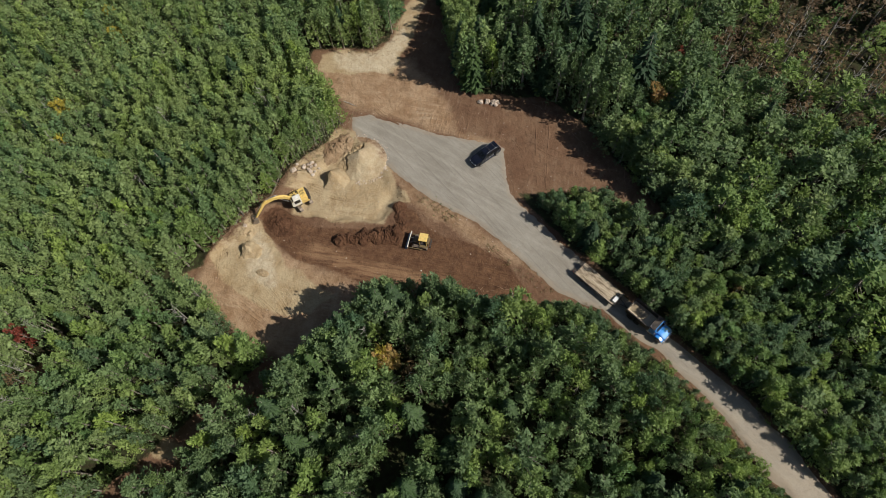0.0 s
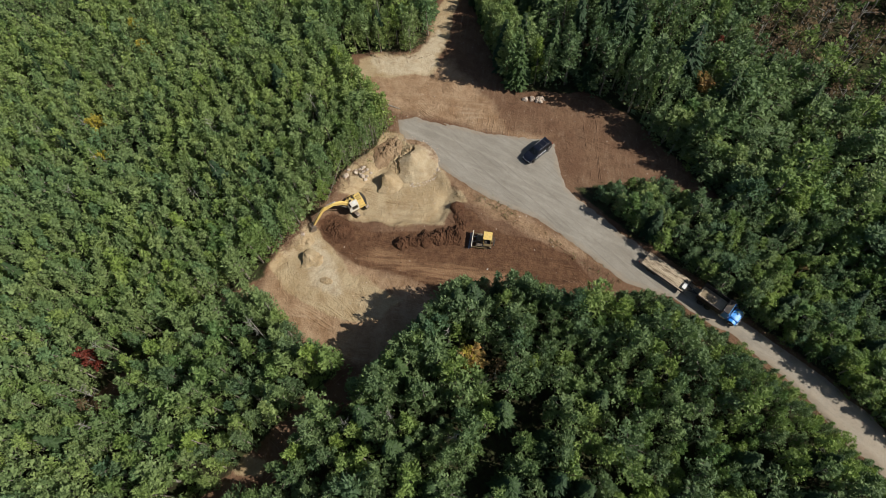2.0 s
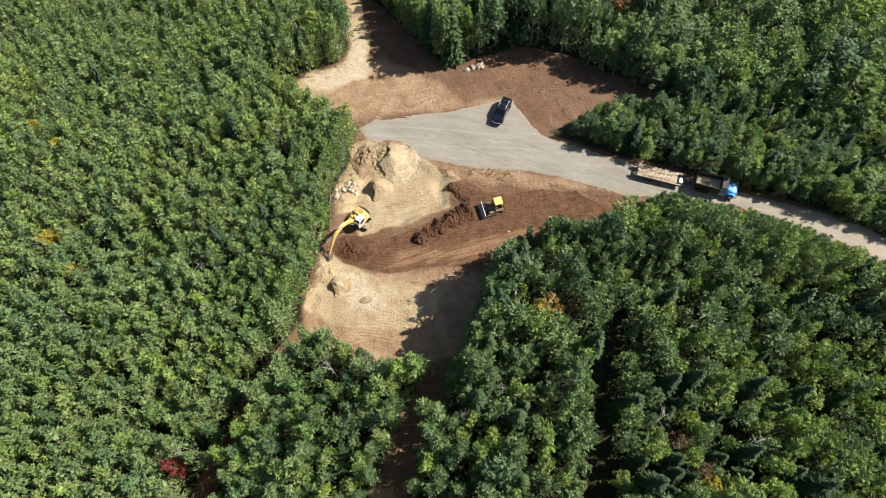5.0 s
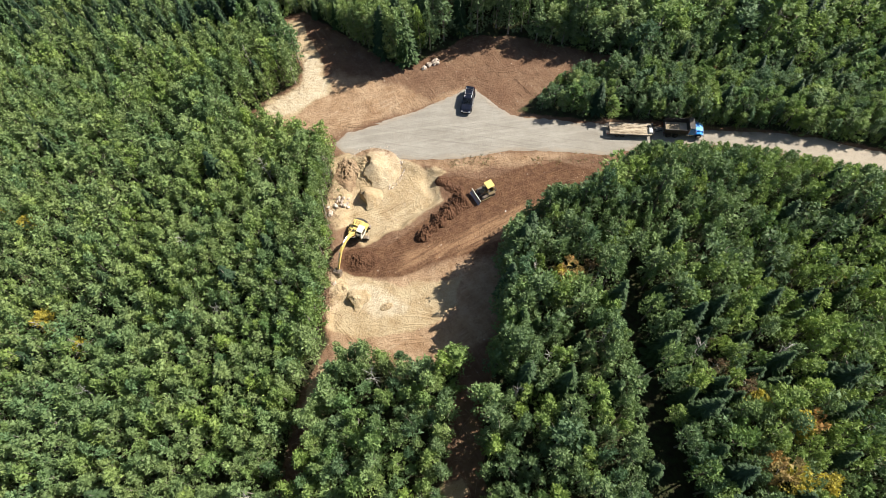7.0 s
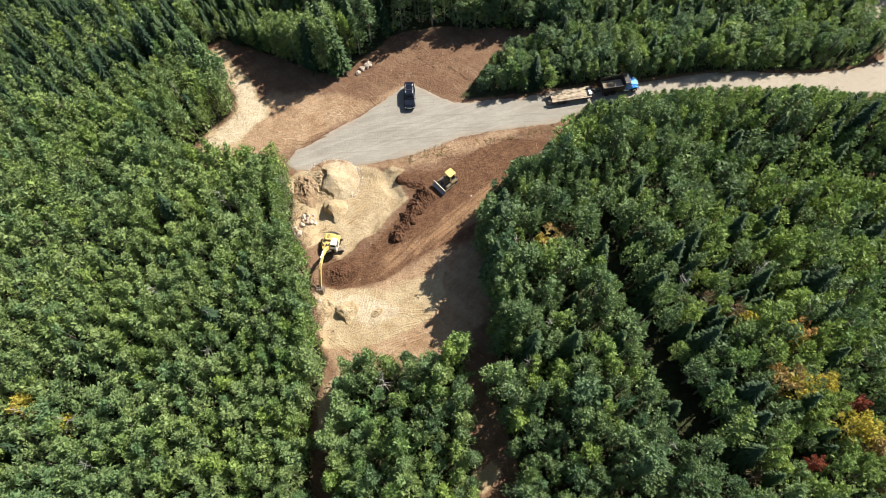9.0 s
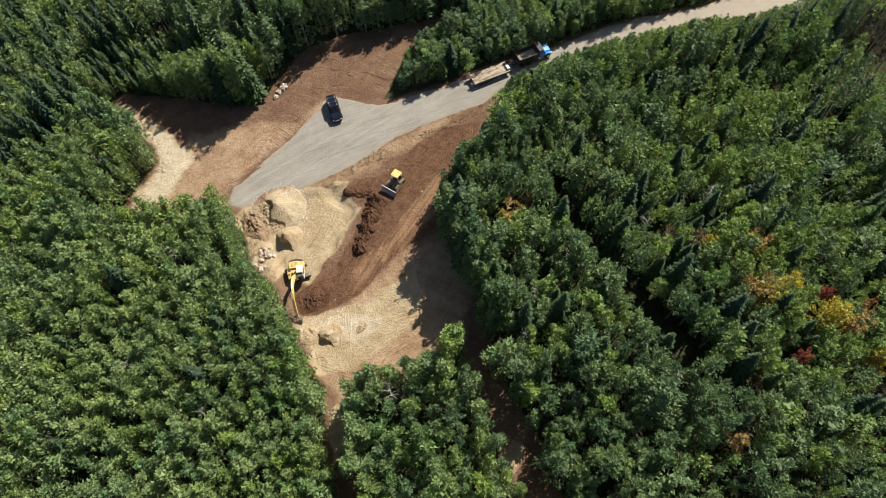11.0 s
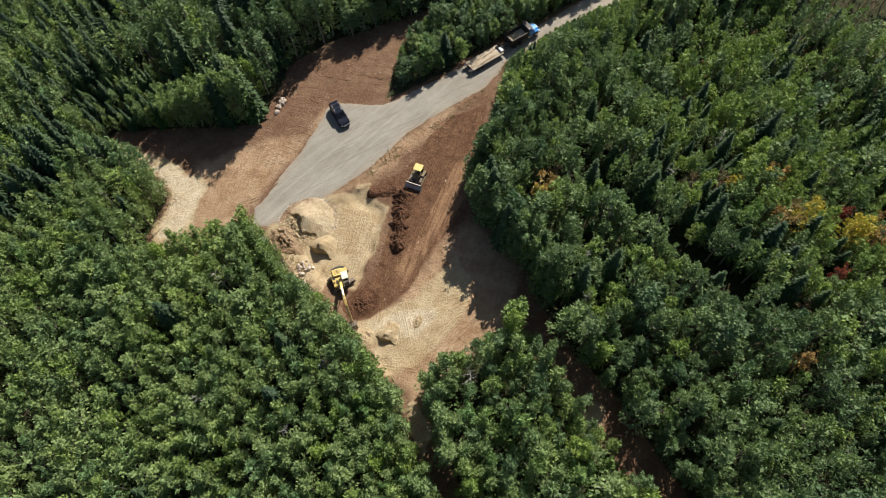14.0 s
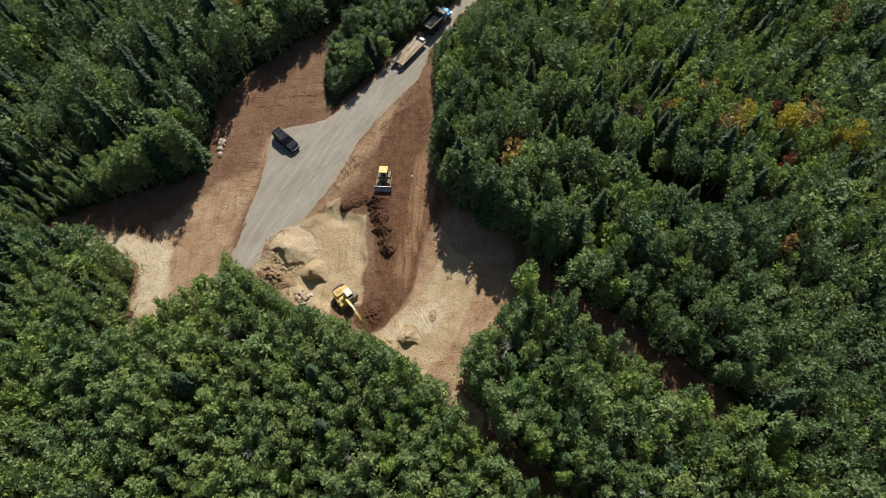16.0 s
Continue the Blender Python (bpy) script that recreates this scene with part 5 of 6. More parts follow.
def suv():
    car = thing("suv", pose(0.12, 27.2, float(ground_z(0, 27)) + 0.05, 0, 0, 262.5), "black sport utility vehicle with roof rails, parked on the gravel", "car")
    L = 2.72
    body = [(-L, 0.55), (-L + 0.06, 0.98), (-L + 0.2, 1.12), (1.15, 1.12), (2.35, 1.02), (L - 0.06, 0.86), (L, 0.55), (L - 0.15, 0.36), (-L + 0.15, 0.36)]
    def rounded(bm):
        for v in bm.verts:
            v.co.y *= 1 - 0.20 * min(1.0, abs(v.co.x) / L) ** 5
        return bm

    def stations(profile, xs):
        """The outline with more points along its upper edge, so that it can bend in plan."""
        out = []
        for (ax, az), (bx, bz) in zip(profile, profile[1:] + profile[:1]):
            out.append((ax, az))
            cuts = [x for x in xs if min(ax, bx) + 0.05 < x < max(ax, bx) - 0.05]
            out += [(x, az + (bz - az) * (x - ax) / (bx - ax)) for x in (cuts if bx > ax else cuts[::-1])]
        return out

    part("body", rounded(slab(stations(body, (-2.2, -1.8, -1.2, 0.4, 1.7, 2.1, 2.5)), -0.98, 0.98, 0.06, 0.06)), M_BLACK, car)
    part("hood", rounded(slab([(1.22, 1.125), (1.8, 1.08), (2.30, 1.035), (2.30, 1.06), (1.8, 1.115), (1.25, 1.16)], -0.82, 0.82, 0.02)), M_BLACK, car)
    green = [(-L + 0.16, 1.10), (-L + 0.42, 1.66), (0.42, 1.70), (1.26, 1.10)]
    part("cabin", slab(green, -0.88, 0.88, 0.03, 0.16), M_BLACK, car)
    part("roof", slab([(-L + 0.36, 1.66), (-L + 0.44, 1.73), (0.30, 1.76), (0.48, 1.69)], -0.74, 0.74, 0.025), M_BLACK, car)
    ws = bmesh.new()
    q = [ws.verts.new(p) for p in ((1.235, -0.78, 1.155), (1.235, 0.78, 1.155), (0.50, 0.66, 1.675), (0.50, -0.66, 1.675))]
    ws.faces.new(q)
    bmesh.ops.solidify(ws, geom=ws.faces[:], thickness=-0.02)
    part("windshield", ws, M_GLASS, car, "dark tinted windshield")
    rw = bmesh.new()
    q = [rw.verts.new(p) for p in ((-L + 0.18, 0.74, 1.18), (-L + 0.18, -0.74, 1.18), (-L + 0.39, -0.66, 1.60), (-L + 0.39, 0.66, 1.60))]
    rw.faces.new(q)
    bmesh.ops.solidify(rw, geom=rw.faces[:], thickness=-0.02)
    part("rear_window", rw, M_GLASS, car)
    for s in (-1, 1):
        for a, b in ((-2.2, -1.35), (-1.27, -0.42), (-0.34, 0.62)):
            sw = bmesh.new()
            top = b - (0.26 if b > 0.5 else 0.0)
            q = [sw.verts.new(p) for p in ((a, s * 0.875, 1.17), (b, s * 0.875, 1.17), (top, s * 0.765, 1.61), (a, s * 0.765, 1.61))]
            sw.faces.new(q if s < 0 else q[::-1])
            bmesh.ops.solidify(sw, geom=sw.faces[:], thickness=-0.015)
            part("side_window", sw, M_GLASS, car)
        part("roof_rail", merge(rod((-2.0, s * 0.62, 1.80), (0.15, s * 0.62, 1.81), 0.022), rod((-1.95, s * 0.62, 1.72), (-2.0, s * 0.62, 1.80), 0.02),
                                rod((0.12, s * 0.62, 1.73), (0.15, s * 0.62, 1.81), 0.02)), M_CHROME, car, "slim metal roof rail")
        part("mirror", block(0.16, 0.22, 0.16, (0.95, s * 1.06, 1.16), 0.04), M_BLACK, car)
        part("headlight", block(0.14, 0.30, 0.15, (L - 0.10, s * 0.64, 0.82), 0.05), M_LAMP, car, "clear headlight")
        part("tail_light", block(0.08, 0.14, 0.40, (-L + 0.05, s * 0.74, 0.95), 0.03), M_REDLAMP, car, "red tail light")
        for x in (-1.62, 1.62):
            wheel(car, x, s * 0.90, 0.40, 0.40, 0.26, M_CHROME)
    for y in (-0.35, 0.35):
        part("roof_bar", block(0.06, 1.26, 0.03, (-0.6 if y < 0 else -1.6, 0, 1.815), 0.01), M_STEEL, car)
    part("grille", block(0.05, 0.85, 0.24, (L + 0.0, 0, 0.76), 0.015), M_CHROME, car, "bright grille")
    part("bumper", block(0.22, 1.56, 0.22, (L - 0.03, 0, 0.52), 0.08), M_BLACK, car)
    part("bumper", block(0.20, 1.60, 0.22, (-L + 0.03, 0, 0.55), 0.08), M_BLACK, car)


def dump_truck():
    z = float(ground_z(36, 22.4)) + 0.05
    t = thing("dump_truck", Matrix.LocRotScale((33.55, 22.25, z), Euler((0, 0, radians(-1.0))), (0.94, 1.0, 1.0)), "dump truck with blue cab and sandy dark steel box", "truck")
    for s in (-1, 1):
        part("frame_rail", block(6.3, 0.10, 0.24, (3.2, s * 0.42, 0.80), 0.015), M_STEEL, t)
    part("hood", slab([(5.15, 0.85), (5.15, 1.72), (5.9, 1.62), (6.55, 1.45), (6.68, 1.25), (6.68, 0.80)], -0.78, 0.78, 0.08, 0.12), M_BLUE, t, "rounded blue hood")
    for s in (-1, 1):
        part("fender", slab([(5.25, 0.95), (5.42, 1.32), (5.95, 1.42), (6.42, 1.22), (6.66, 0.92), (6.52, 0.92), (6.3, 1.12), (5.95, 1.28), (5.5, 1.18), (5.36, 0.95)],
                            s * 0.72 if s > 0 else -1.20, 1.20 if s > 0 else -0.72, 0.03), M_BLUE, t, "blue front fender")
        part("headlight", drum(0.13, 0.10, 14, "X", 0.02, (6.66, s * 0.92, 1.12)), M_LAMP, t, "round headlight")
        part("mirror", block(0.10, 0.22, 0.42, (5.05, s * 1.32, 1.95), 0.03), M_CHROME, t)
        part("mirror_arm", rod((4.95, s * 1.05, 2.1), (5.05, s * 1.30, 2.1), 0.02), M_STEEL, t)
        part("fuel_tank", drum(0.30, 1.1, 18, "X", 0.04, (4.4, s * 0.85, 0.70)), M_CHROME, t, "round metal fuel tank")
        part("exhaust_stack" if s < 0 else "air_cleaner", drum(0.08 if s < 0 else 0.17, 1.5 if s < 0 else 0.6, 12, "Z", 0.02, (4.02, s * 0.95, 2.0) if s < 0 else (5.3, s * 0.92, 1.75)), M_CHROME, t)
        part("step", block(0.5, 0.25, 0.06, (4.6, s * 1.05, 0.55), 0.01), M_STEEL, t)
    part("bumper", block(0.16, 2.30, 0.28, (6.78, 0, 0.68), 0.04), M_CHROME, t, "bright steel bumper")
    part("grille", block(0.06, 0.95, 0.55, (6.70, 0, 1.08), 0.02), M_CHROME, t)
    part("cab", slab([(4.05, 0.80), (4.05, 2.42), (4.25, 2.56), (4.85, 2.54), (5.22, 1.78), (5.22, 0.80)], -1.05, 1.05, 0.07, 0.08), M_BLUE, t, "blue cab")
    ws = bmesh.new()
    q = [ws.verts.new(p) for p in ((5.225, -0.86, 1.80), (5.225, 0.86, 1.80), (4.90, 0.82, 2.44), (4.90, -0.82, 2.44))]
    ws.faces.new(q)
    bmesh.ops.solidify(ws, geom=ws.faces[:], thickness=-0.02)
    part("windshield", ws, M_GLASS, t, "dark windshield")
    for s in (-1, 1):
        part("side_window", block(0.62, 0.03, 0.50, (4.55, s * 1.02, 2.05), 0.008), M_GLASS, t)
        part("cab_door", block(0.86, 0.03, 1.50, (4.62, s * 1.058, 1.55), 0.01), M_BLUE, t)
    # the box
    box = part("dump_box", block(4.0, 2.30, 0.10, (1.85, 0, 1.22), 0.01), M_BOXFLOOR, t, "steel box floor with dried sand")
    for s in (-1, 1):
        part("box_side", block(4.05, 0.09, 0.98, (1.85, s * 1.17, 1.69), 0.015), M_BOX, box)
        part("top_rail", block(4.10, 0.15, 0.12, (1.85, s * 1.18, 2.22), 0.02), M_BOX, box)
        for k in range(5):
            part("side_rib", block(0.10, 0.09, 0.84, (0.1 + 0.88 * k, s * 1.25, 1.63), 0.015), M_BOX, box)
    part("tailgate", block(0.09, 2.30, 0.92, (-0.20, 0, 1.68), 0.015), M_BOX, box)
    part("headboard", block(0.09, 2.34, 1.25, (3.90, 0, 1.84), 0.015), M_BOX, box)
    part("cab_shield", block(0.95, 2.30, 0.07, (4.35, 0, 2.66), 0.02), M_BOX, box, "rusty steel shield over the cab")
    # sand left on the floor of the box
    left = bmesh.new()
    bmesh.ops.create_grid(left, x_segments=16, y_segments=10, size=0.5)
    for v in left.verts:
        e = max(0.0, 1 - (2 * abs(v.co.x)) ** 3) * max(0.0, 1 - (2 * abs(v.co.y)) ** 3)
        v.co = Vector((1.35 + 2.7 * v.co.x, 0.28 + 1.55 * v.co.y, 1.262 + e * (0.16 + 0.14 * noise.noise(v.co * 6))))
    bmesh.ops.solidify(left, geom=left.faces[:], thickness=0.02)
    part("sand_residue", left, M_SAND, box, "pale sand left on the floor")
    part("hoist", drum(0.12, 0.5, 12, "Z", 0, (3.6, 0, 1.0)), M_STEEL, t)
    for s in (-1, 1):
        wheel(t, 5.95, s * 0.98, 0.50, 0.50, 0.28, M_CHROME)
        for x in (0.70, 1.95):
            for o in (0.72, 1.05):
                wheel(t, x, s * o, 0.50, 0.50, 0.26, M_STEEL)
        part("mud_flap", block(0.02, 0.6, 0.55, (-0.05, s * 0.9, 0.62), 0), M_RUBBER, t)
        part("tail_light", block(0.06, 0.16, 0.10, (-0.28, s * 0.85, 0.95), 0.01), M_REDLAMP, t)
    part("axle", merge(drum(0.09, 2.0, 10, "Y", 0, (0.70, 0, 0.50)), drum(0.09, 2.0, 10, "Y", 0, (1.95, 0, 0.50)), drum(0.08, 1.9, 10, "Y", 0, (5.95, 0, 0.50))), M_STEEL, t)


def flatbed_trailer():
    z = float(ground_z(27, 22.2)) + 0.05
    t = thing("flatbed_trailer", pose(24.0, 22.05, z, 0, 0, -0.6), "empty flatbed trailer with a worn plank deck behind the truck", "trailer")
    for s in (-1, 1):
        part("side_rail", block(7.4, 0.10, 0.22, (3.8, s * 1.22, 0.84), 0.015), M_STEEL, t)
        part("main_beam", block(7.2, 0.14, 0.30, (3.8, s * 0.45, 0.66), 0.015), M_STEEL, t)
        for x in (1.7, 2.6):
            for o in (0.80, 1.06):
                wheel(t, x, s * o, 0.38, 0.38, 0.22, M_STEEL)
        part("ramp", merge(block(0.55, 0.50, 0.07, (0.02, s * 0.78, 0.84), 0.01), *[block(0.06, 0.50, 0.05, (-0.2 + 0.14 * k, s * 0.78, 0.89), 0.005) for k in range(4)]), M_STEEL, t, "folded steel ramp")
        part("tail_light", block(0.05, 0.16, 0.10, (0.02, s * 1.05, 0.80), 0.01), M_REDLAMP, t)
    part("axle", merge(drum(0.06, 2.2, 10, "Y", 0, (1.7, 0, 0.38)), drum(0.06, 2.2, 10, "Y", 0, (2.6, 0, 0.38))), M_STEEL, t)
    for k in range(6):
        part("cross_member", block(0.10, 2.4, 0.10, (0.4 + 1.3 * k, 0, 0.86), 0.01), M_STEEL, t)
    width = 2.36 / 11
    first = None
    for k in range(11):
        y = -1.18 + width * (k + 0.5)
        at = pose(3.95, y, 0.955 + 0.008 * ((k * 5) % 3), 0, 0, 0.15 * ((k * 3) % 5 - 2))
        if first is None:
            first = part("plank", block(7.15, width - 0.02, 0.06, (0, 0, 0), 0.008), M_WOOD, t, at=at)
        else:
            share("plank", first, t, at)
    part("headboard", block(0.10, 2.4, 0.30, (7.58, 0, 1.05), 0.02), M_STEEL, t)
    part("tool_box", block(0.55, 1.0, 0.32, (7.20, -0.35, 1.16), 0.03), M_WHITE, t, "white tool box on the deck")
    part("coil", merge(*[drum(0.26 - 0.02 * k, 0.05, 16, "Z", 0.01, (6.95, 0.62, 1.02 + 0.05 * k)) for k in range(3)]), M_RUBBER, t)
    part("drawbar", merge(rod((7.5, 0.45, 0.66), (9.0, 0, 0.72), 0.07), rod((7.5, -0.45, 0.66), (9.0, 0, 0.72), 0.07)), M_STEEL, t)
    part("jack", drum(0.06, 0.75, 10, "Z", 0, (8.3, 0.12, 0.42)), M_CHROME, t)
    part("hitch_ring", drum(0.12, 0.06, 14, "Z", 0.01, (9.08, 0, 0.72)), M_STEEL, t)


def crawler(parent, length, width, height, y, shoes=22):
    """A track: frame with rollers and a belt of single shoes."""
    h = height / 2
    a = length / 2 - h
    tr = part("track", slab([(-a, 0.10), (a, 0.10), (a + h * 0.6, h), (a, height - 0.10), (-a, height - 0.10), (-a - h * 0.6, h)], y - width * 0.32, y + width * 0.32, 0.03), M_STEEL, parent)
    per = 4 * a + 2 * math.pi * h
    first = None
    for k in range(shoes):
        s = per * k / shoes
        if s < 2 * a:
            x, z, ang = -a + s, 0.0, 0.0
        elif s < 2 * a + math.pi * h:
            q = (s - 2 * a) / h
            x, z, ang = a + h * math.sin(q), h - h * math.cos(q), -q
        elif s < 4 * a + math.pi * h:
            x, z, ang = a - (s - 2 * a - math.pi * h), 2 * h, math.pi
        else:
            q = (s - 4 * a - math.pi * h) / h
            x, z, ang = -a - h * math.sin(q), h + h * math.cos(q), math.pi - q
        at = Matrix.Translation((x, y, z)) @ Matrix.Rotation(ang, 4, "Y")
        if first is None:
            first = part("shoe", merge(block(per / shoes * 0.92, width, 0.05, (0, 0, 0.02), 0.006), block(0.03, width, 0.05, (0, 0, -0.02), 0)), M_TRACK, tr, at=at)
        else:
            share("shoe", first, tr, at)
    for k in (-1, 1):
        part("sprocket", drum(h * 0.82, width * 0.55, 16, "Y", 0.02, (k * a, y, h)), M_STEEL, tr)
    return tr


M_GRIME = paint("grimy_machine_paint", (0.17, 0.125, 0.06), 0.6, 0.2)


def bulldozer():
    z = float(ground_z(4.4, 8.6)) + 0.06
    t = thing("bulldozer", Matrix.LocRotScale((3.9, 8.8, z), Euler((0, 0, radians(212))), (0.82, 0.92, 0.92)), "grimy bulldozer with a yellow canopy behind a soil ridge", "bulldozer")
    for s in (-1, 1):
        crawler(t, 2.9, 0.48, 0.85, s * 0.92)
        part("push_arm", block(2.7, 0.14, 0.22, (0.75, s * 1.28, 0.50), 0.02), M_GRIME, t)
        part("fender", block(1.5, 0.50, 0.06, (-0.75, s * 0.90, 1.08), 0.02), M_GRIME, t)
        part("lift_cylinder", merge(rod((1.05, s * 0.42, 1.35), (1.95, s * 0.42, 0.85), 0.05), rod((0.75, s * 0.42, 1.5), (1.3, s * 0.42, 1.2), 0.07)), M_CHROME, t)
    part("belly", block(2.9, 1.30, 0.60, (0.0, 0, 0.72), 0.05), M_STEEL, t)
    part("engine_hood", slab([(0.05, 0.95), (0.05, 1.62), (1.35, 1.50), (1.42, 0.95)], -0.46, 0.46, 0.05), M_GRIME, t, "grimy dark engine hood")
    part("radiator_guard", block(0.12, 0.98, 0.85, (1.46, 0, 1.12), 0.03), M_STEEL, t)
    part("exhaust_pipe", rod((0.75, 0.2, 1.5), (0.75, 0.2, 2.2), 0.05), M_STEEL, t)
    part("floor_plate", block(1.30, 1.40, 0.06, (-0.62, 0, 1.10), 0.01), M_STEEL, t)
    part("seat", merge(block(0.5, 0.5, 0.14, (-0.75, 0, 1.42), 0.04), block(0.14, 0.5, 0.55, (-1.0, 0, 1.70), 0.04), block(0.4, 0.4, 0.25, (-0.75, 0, 1.24), 0.02)), M_RUBBER, t, "black seat")
    part("console", block(0.22, 0.9, 0.55, (-0.08, 0, 1.45), 0.04), M_STEEL, t)
    part("fuel_tank", block(0.45, 1.2, 0.62, (-1.42, 0, 1.35), 0.06), M_GRIME, t)
    for s in (-1, 1):
        for x in (-1.30, 0.02):
            part("post", block(0.10, 0.10, 1.50, (x, s * 0.66, 1.88), 0.02), M_YELLOW, t)
    part("canopy", block(1.62, 1.50, 0.12, (-0.66, 0, 2.66), 0.05), M_YELLOW, t, "flat yellow canopy roof")
    prof = []
    for k in range(9):
        f = k / 8
        prof.append((2.42 - 0.48 * f + 0.26 * (2 * f - 1) ** 2, 0.08 + 1.0 * f))
    prof += [(p[0] + 0.07, p[1]) for p in prof[::-1]]
    part("blade", slab(prof, -1.55, 1.55, 0.01), M_BLADE, t, "scoured blue-grey steel blade")
    part("blade_rim", block(0.14, 3.10, 0.09, (2.21, 0, 1.11), 0.02), M_CREAM, t, "pale painted blade rim")
    part("cutting_edge", block(0.05, 3.06, 0.20, (2.74, 0, 0.12), 0.006), M_CHROME, t)
    part("ripper_bar", block(0.25, 1.5, 0.25, (-1.85, 0, 0.75), 0.04), M_STEEL, t)
    for y in (-0.5, 0, 0.5):
        part("ripper_tooth", slab([(-2.0, 0.85), (-1.82, 0.85), (-1.85, 0.35), (-2.05, 0.22)], y - 0.05, y + 0.05, 0.01), M_STEEL, t)


def limb(points, width, depth):
    """A box girder along a bent line in the side view; depth at each point."""
    up, down = [], []
    for i, ((x, z), d) in enumerate(zip(points, depth)):
        a, b = points[max(i - 1, 0)], points[min(i + 1, len(points) - 1)]
        n = Vector((-(b[1] - a[1]), b[0] - a[0])).normalized()
        up.append((x + n.x * d / 2, z + n.y * d / 2))
        down.append((x - n.x * d / 2, z - n.y * d / 2))
    return slab(up + down[::-1], -width / 2, width / 2, 0.02)


def excavator():
    z = float(ground_z(-16.0, 0.4)) + 0.06
    heading = 252.0
    t = thing("excavator", pose(-16.0, 0.55, z, 0, 0, heading), "yellow excavator with a cream cab digging at the pit edge", "excavator")
    part("undercarriage", block(1.6, 1.5, 0.5, (0, 0, 0.55), 0.06), M_STEEL, t, at=pose(0, 0, 0, 0, 0, 108))
    for s in (-1, 1):
        tr = crawler(t, 3.5, 0.55, 0.80, s * 1.0, 26)
        tr.matrix_basis = pose(0, 0, 0, 0, 0, 108)
    part("turntable", drum(0.72, 0.25, 28, "Z", 0.02, (0, 0, 0.92)), M_STEEL, t)
    part("house", slab([(1.25, 1.05), (1.25, 1.45), (0.3, 1.75), (-1.3, 1.85), (-1.45, 1.05)], -1.22, 1.22, 0.06), M_YELLOW, t, "yellow engine house")
    part("engine_cover", block(1.15, 1.5, 0.25, (-0.75, -0.2, 1.95), 0.05), M_YELLOW, t)
    for k in range(4):
        part("louvre", block(0.05, 0.9, 0.03, (-1.05 + 0.18 * k, -0.2, 2.09), 0.006), M_STEEL, t)
    for x, y, a, b in ((0.55, -0.55, 0.42, 0.26), (0.05, -0.95, 0.30, 0.34), (0.62, -1.0, 0.22, 0.20)):
        part("grating", block(a, b, 0.05, (x, y, 1.80 if x < 0.3 else 1.70), 0.01), M_STEEL, t, "dark steel grating")
    part("exhaust_pipe", rod((-0.4, -0.9, 1.8), (-0.4, -0.9, 2.35), 0.06), M_STEEL, t)
    arc = [(-1.30 - 0.52 * math.cos(math.radians(a)), 1.18 * math.sin(math.radians(a))) for a in range(-90, 91, 15)]
    cw = bmesh.new()
    lo = [cw.verts.new((x, y, 1.0)) for x, y in arc]
    hi = [cw.verts.new((x, y, 1.75)) for x, y in arc]
    cw.faces.new(lo[::-1])
    cw.faces.new(hi)
    for i in range(len(arc)):
        j = (i + 1) % len(arc)
        cw.faces.new((lo[i], lo[j], hi[j], hi[i]))
    bmesh.ops.recalc_face_normals(cw, faces=cw.faces)
    part("counterweight", cw, M_STEEL, t, "dark rounded counterweight")
    cab = part("cab", slab([(-0.25, 1.15), (-0.25, 2.72), (0.95, 2.72), (1.40, 2.10), (1.45, 1.15)], 0.30, 1.24, 0.06), M_CREAM, t, "cream painted cab")
    part("cab_roof", block(1.22, 0.96, 0.06, (0.36, 0.77, 2.76), 0.02), M_CREAM, cab)
    fw = bmesh.new()
    q = [fw.verts.new(p) for p in ((1.425, 0.38, 2.05), (1.425, 1.16, 2.05), (1.0, 1.16, 2.66), (1.0, 0.38, 2.66))]
    fw.faces.new(q)
    bmesh.ops.solidify(fw, geom=fw.faces[:], thickness=-0.03)
    part("windshield", fw, M_GLASS, cab)
    part("front_window", block(0.03, 0.76, 0.72, (1.45, 0.77, 1.62), 0.006), M_GLASS, cab)
    part("side_window", block(0.95, 0.03, 0.75, (0.45, 1.25, 2.15), 0.006), M_GLASS, cab)
    part("door_window", block(0.95, 0.03, 0.75, (0.45, 0.29, 2.15), 0.006), M_GLASS, cab)
    part("rear_window", block(0.03, 0.70, 0.60, (-0.26, 0.77, 2.25), 0.006), M_GLASS, cab)
    part("hatch", block(0.45, 0.50, 0.03, (0.30, 0.77, 2.80), 0.01), M_WHITE, cab, "pale roof hatch")
    boom = [(0.65, 1.45), (2.1, 3.3), (3.5, 4.0), (5.2, 3.7)]
    part("boom", limb(boom, 0.36, [0.45, 0.60, 0.56, 0.34]), M_YELLOW, t, "bent yellow boom")
    part("arm", limb([(4.7, 4.25), (5.4, 3.6), (6.9, 1.75), (7.35, 1.15)], 0.30, [0.30, 0.52, 0.36, 0.24]), M_YELLOW, t, "yellow dipper arm")
    for s in (-1, 1):
        part("boom_cylinder", merge(rod((1.15, s * 0.36, 1.35), (2.0, s * 0.36, 2.55), 0.09), rod((2.0, s * 0.36, 2.55), (2.55, s * 0.36, 3.35), 0.05)), M_CHROME, t)
    part("arm_cylinder", merge(rod((2.9, 0, 4.35), (4.1, 0, 4.50), 0.09), rod((4.1, 0, 4.50), (4.75, 0, 4.35), 0.05)), M_CHROME, t)
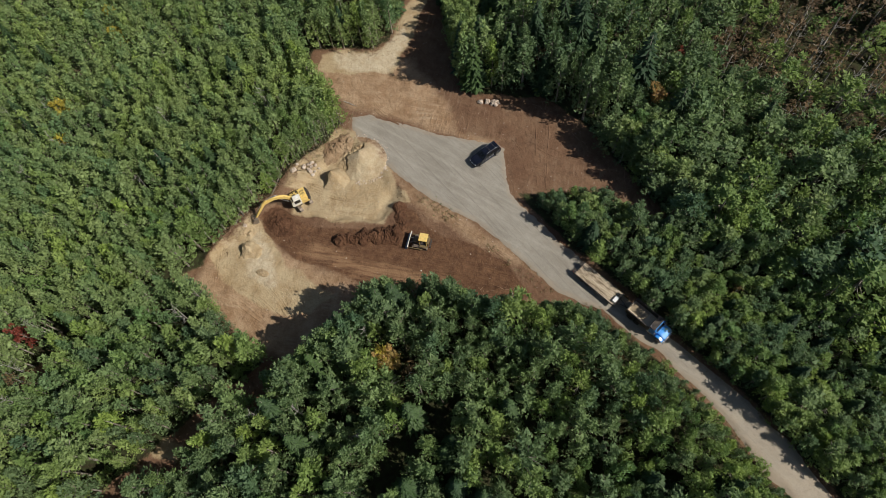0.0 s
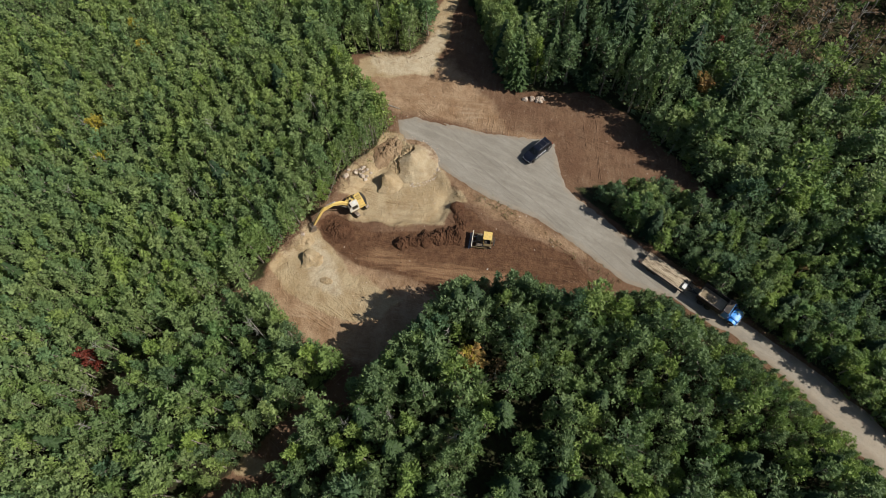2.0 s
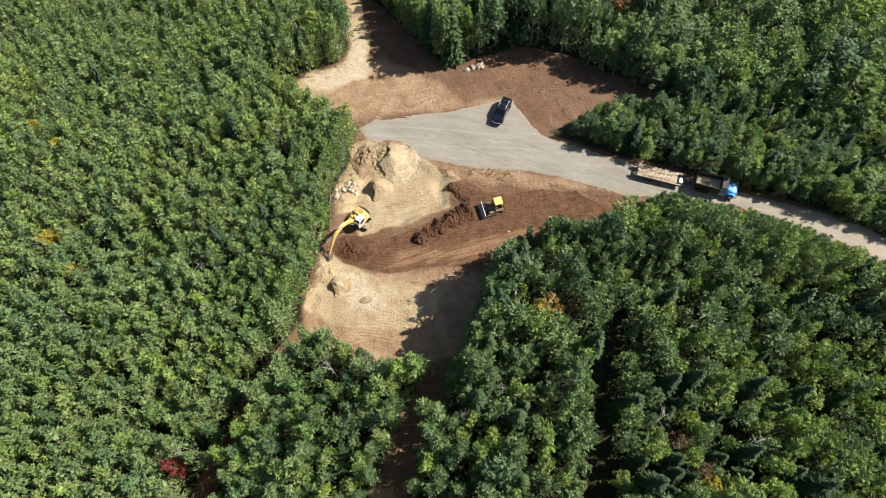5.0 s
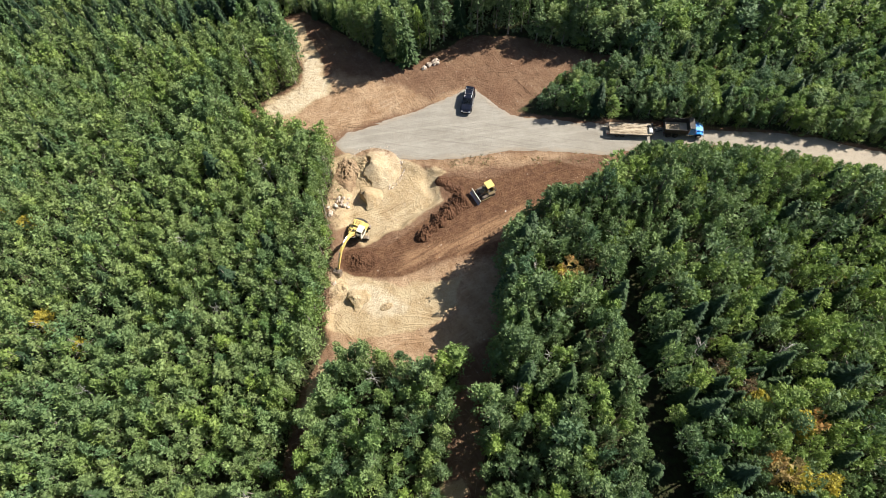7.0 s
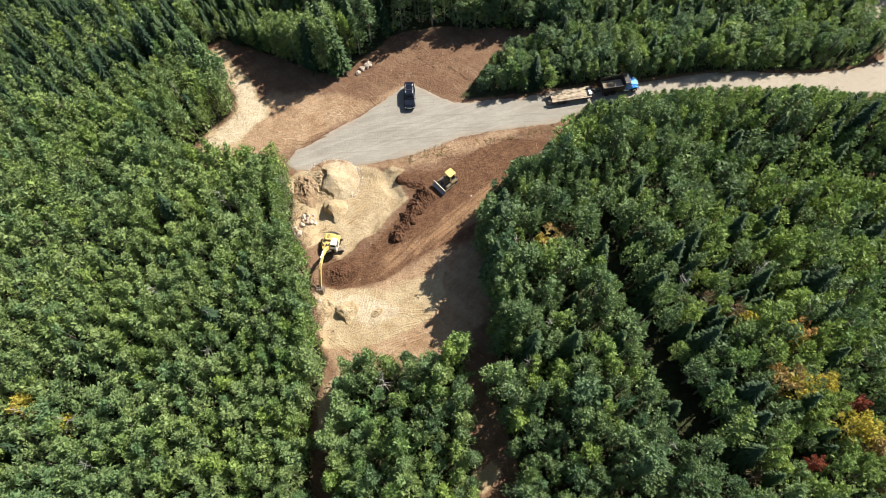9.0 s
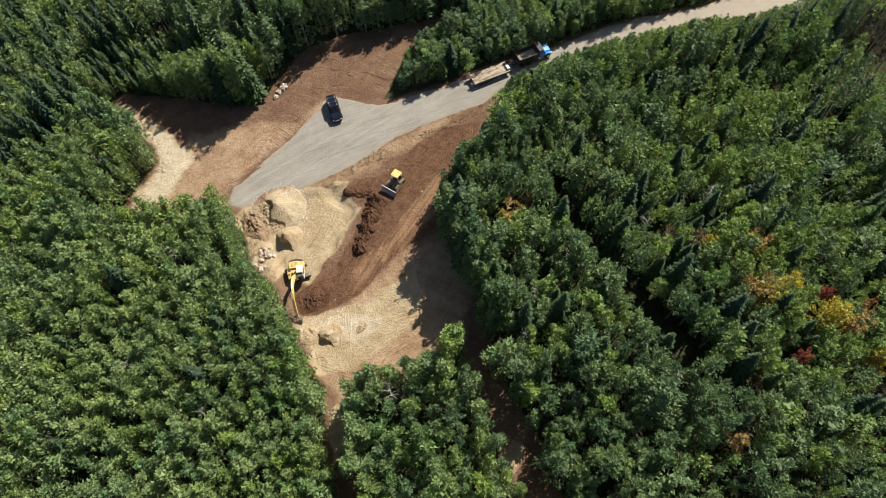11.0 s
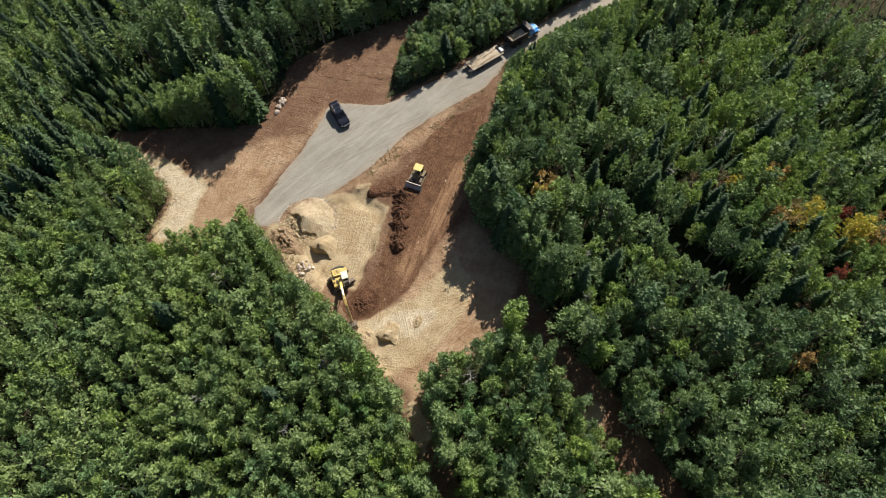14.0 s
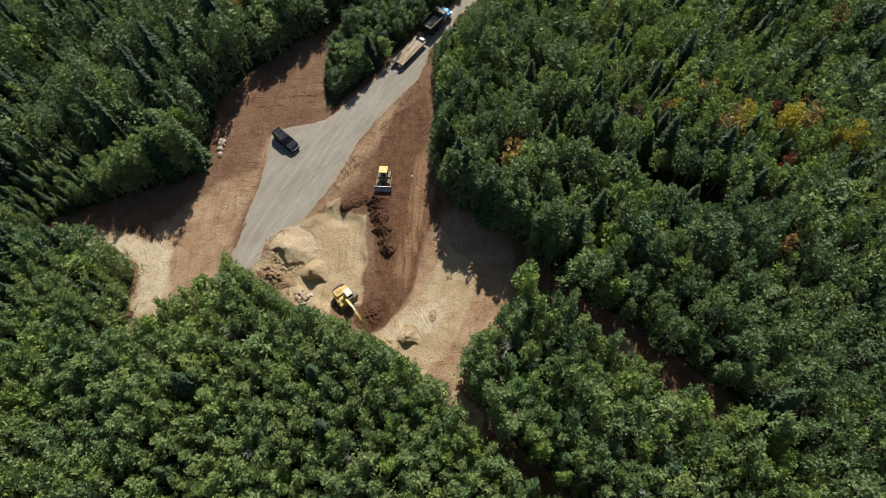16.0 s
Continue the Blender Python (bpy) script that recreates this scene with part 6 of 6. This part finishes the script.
    part("bucket_cylinder", merge(rod((5.6, 0, 3.95), (6.5, 0, 2.85), 0.07), rod((6.5, 0, 2.85), (7.35, 0, 1.75), 0.045)), M_CHROME, t)
    part("link", merge(rod((7.35, 0.14, 1.75), (7.75, 0.14, 1.15), 0.045), rod((7.35, -0.14, 1.75), (7.75, -0.14, 1.15), 0.045)), M_STEEL, t)
    shell = [(7.20, 1.25), (7.95, 1.20), (8.25, 0.85), (8.20, 0.45), (7.85, 0.18), (7.35, 0.12)]
    inner = [(7.40, 0.18), (7.82, 0.25), (8.10, 0.50), (8.14, 0.82), (7.90, 1.10), (7.24, 1.16)]
    part("bucket", merge(slab(shell + inner, -0.55, 0.55, 0), slab(shell, -0.58, -0.54, 0), slab(shell, 0.54, 0.58, 0)), M_TRACK, t, "worn dusty steel bucket")
    for k in range(5):
        part("tooth", slab([(7.40, 0.18), (7.40, 0.10), (7.10, 0.10)], -0.50 + 0.25 * k - 0.04, -0.50 + 0.25 * k + 0.04, 0), M_CHROME, t)
    for s in (-1, 1):
        part("handrail", merge(rod((0.9, -1.15, 1.5), (0.9, -1.15, 2.1), 0.02), rod((0.9, -1.15, 2.1), (-0.1, -1.15, 2.25), 0.02)) if s < 0 else
             merge(rod((-1.2, 1.1, 1.85), (-1.2, 1.1, 2.2), 0.02), rod((-1.2, 1.1, 2.2), (-0.4, 1.1, 2.2), 0.02)), M_YELLOW, t)


suv()
dump_truck()
flatbed_trailer()
bulldozer()
excavator()

# a scrap of paper on the topsoil
sc = bmesh.new()
bmesh.ops.create_grid(sc, x_segments=3, y_segments=3, size=0.09)
for v in sc.verts:
    v.co.z = 0.05 * noise.noise(v.co * 9)
bmesh.ops.solidify(sc, geom=sc.faces[:], thickness=0.004)
me = bpy.data.meshes.new("paper_scrap")
sc.to_mesh(me)
sc.free()
me.materials.append(M_WHITE)
o = new("paper_scrap", me)
o.matrix_basis = pose(7.2, 5.6, float(ground_z(7.2, 5.6)) + 0.06, 0, 0, 30)
tagged(o, "crumpled white paper scrap on the dark soil", "litter")
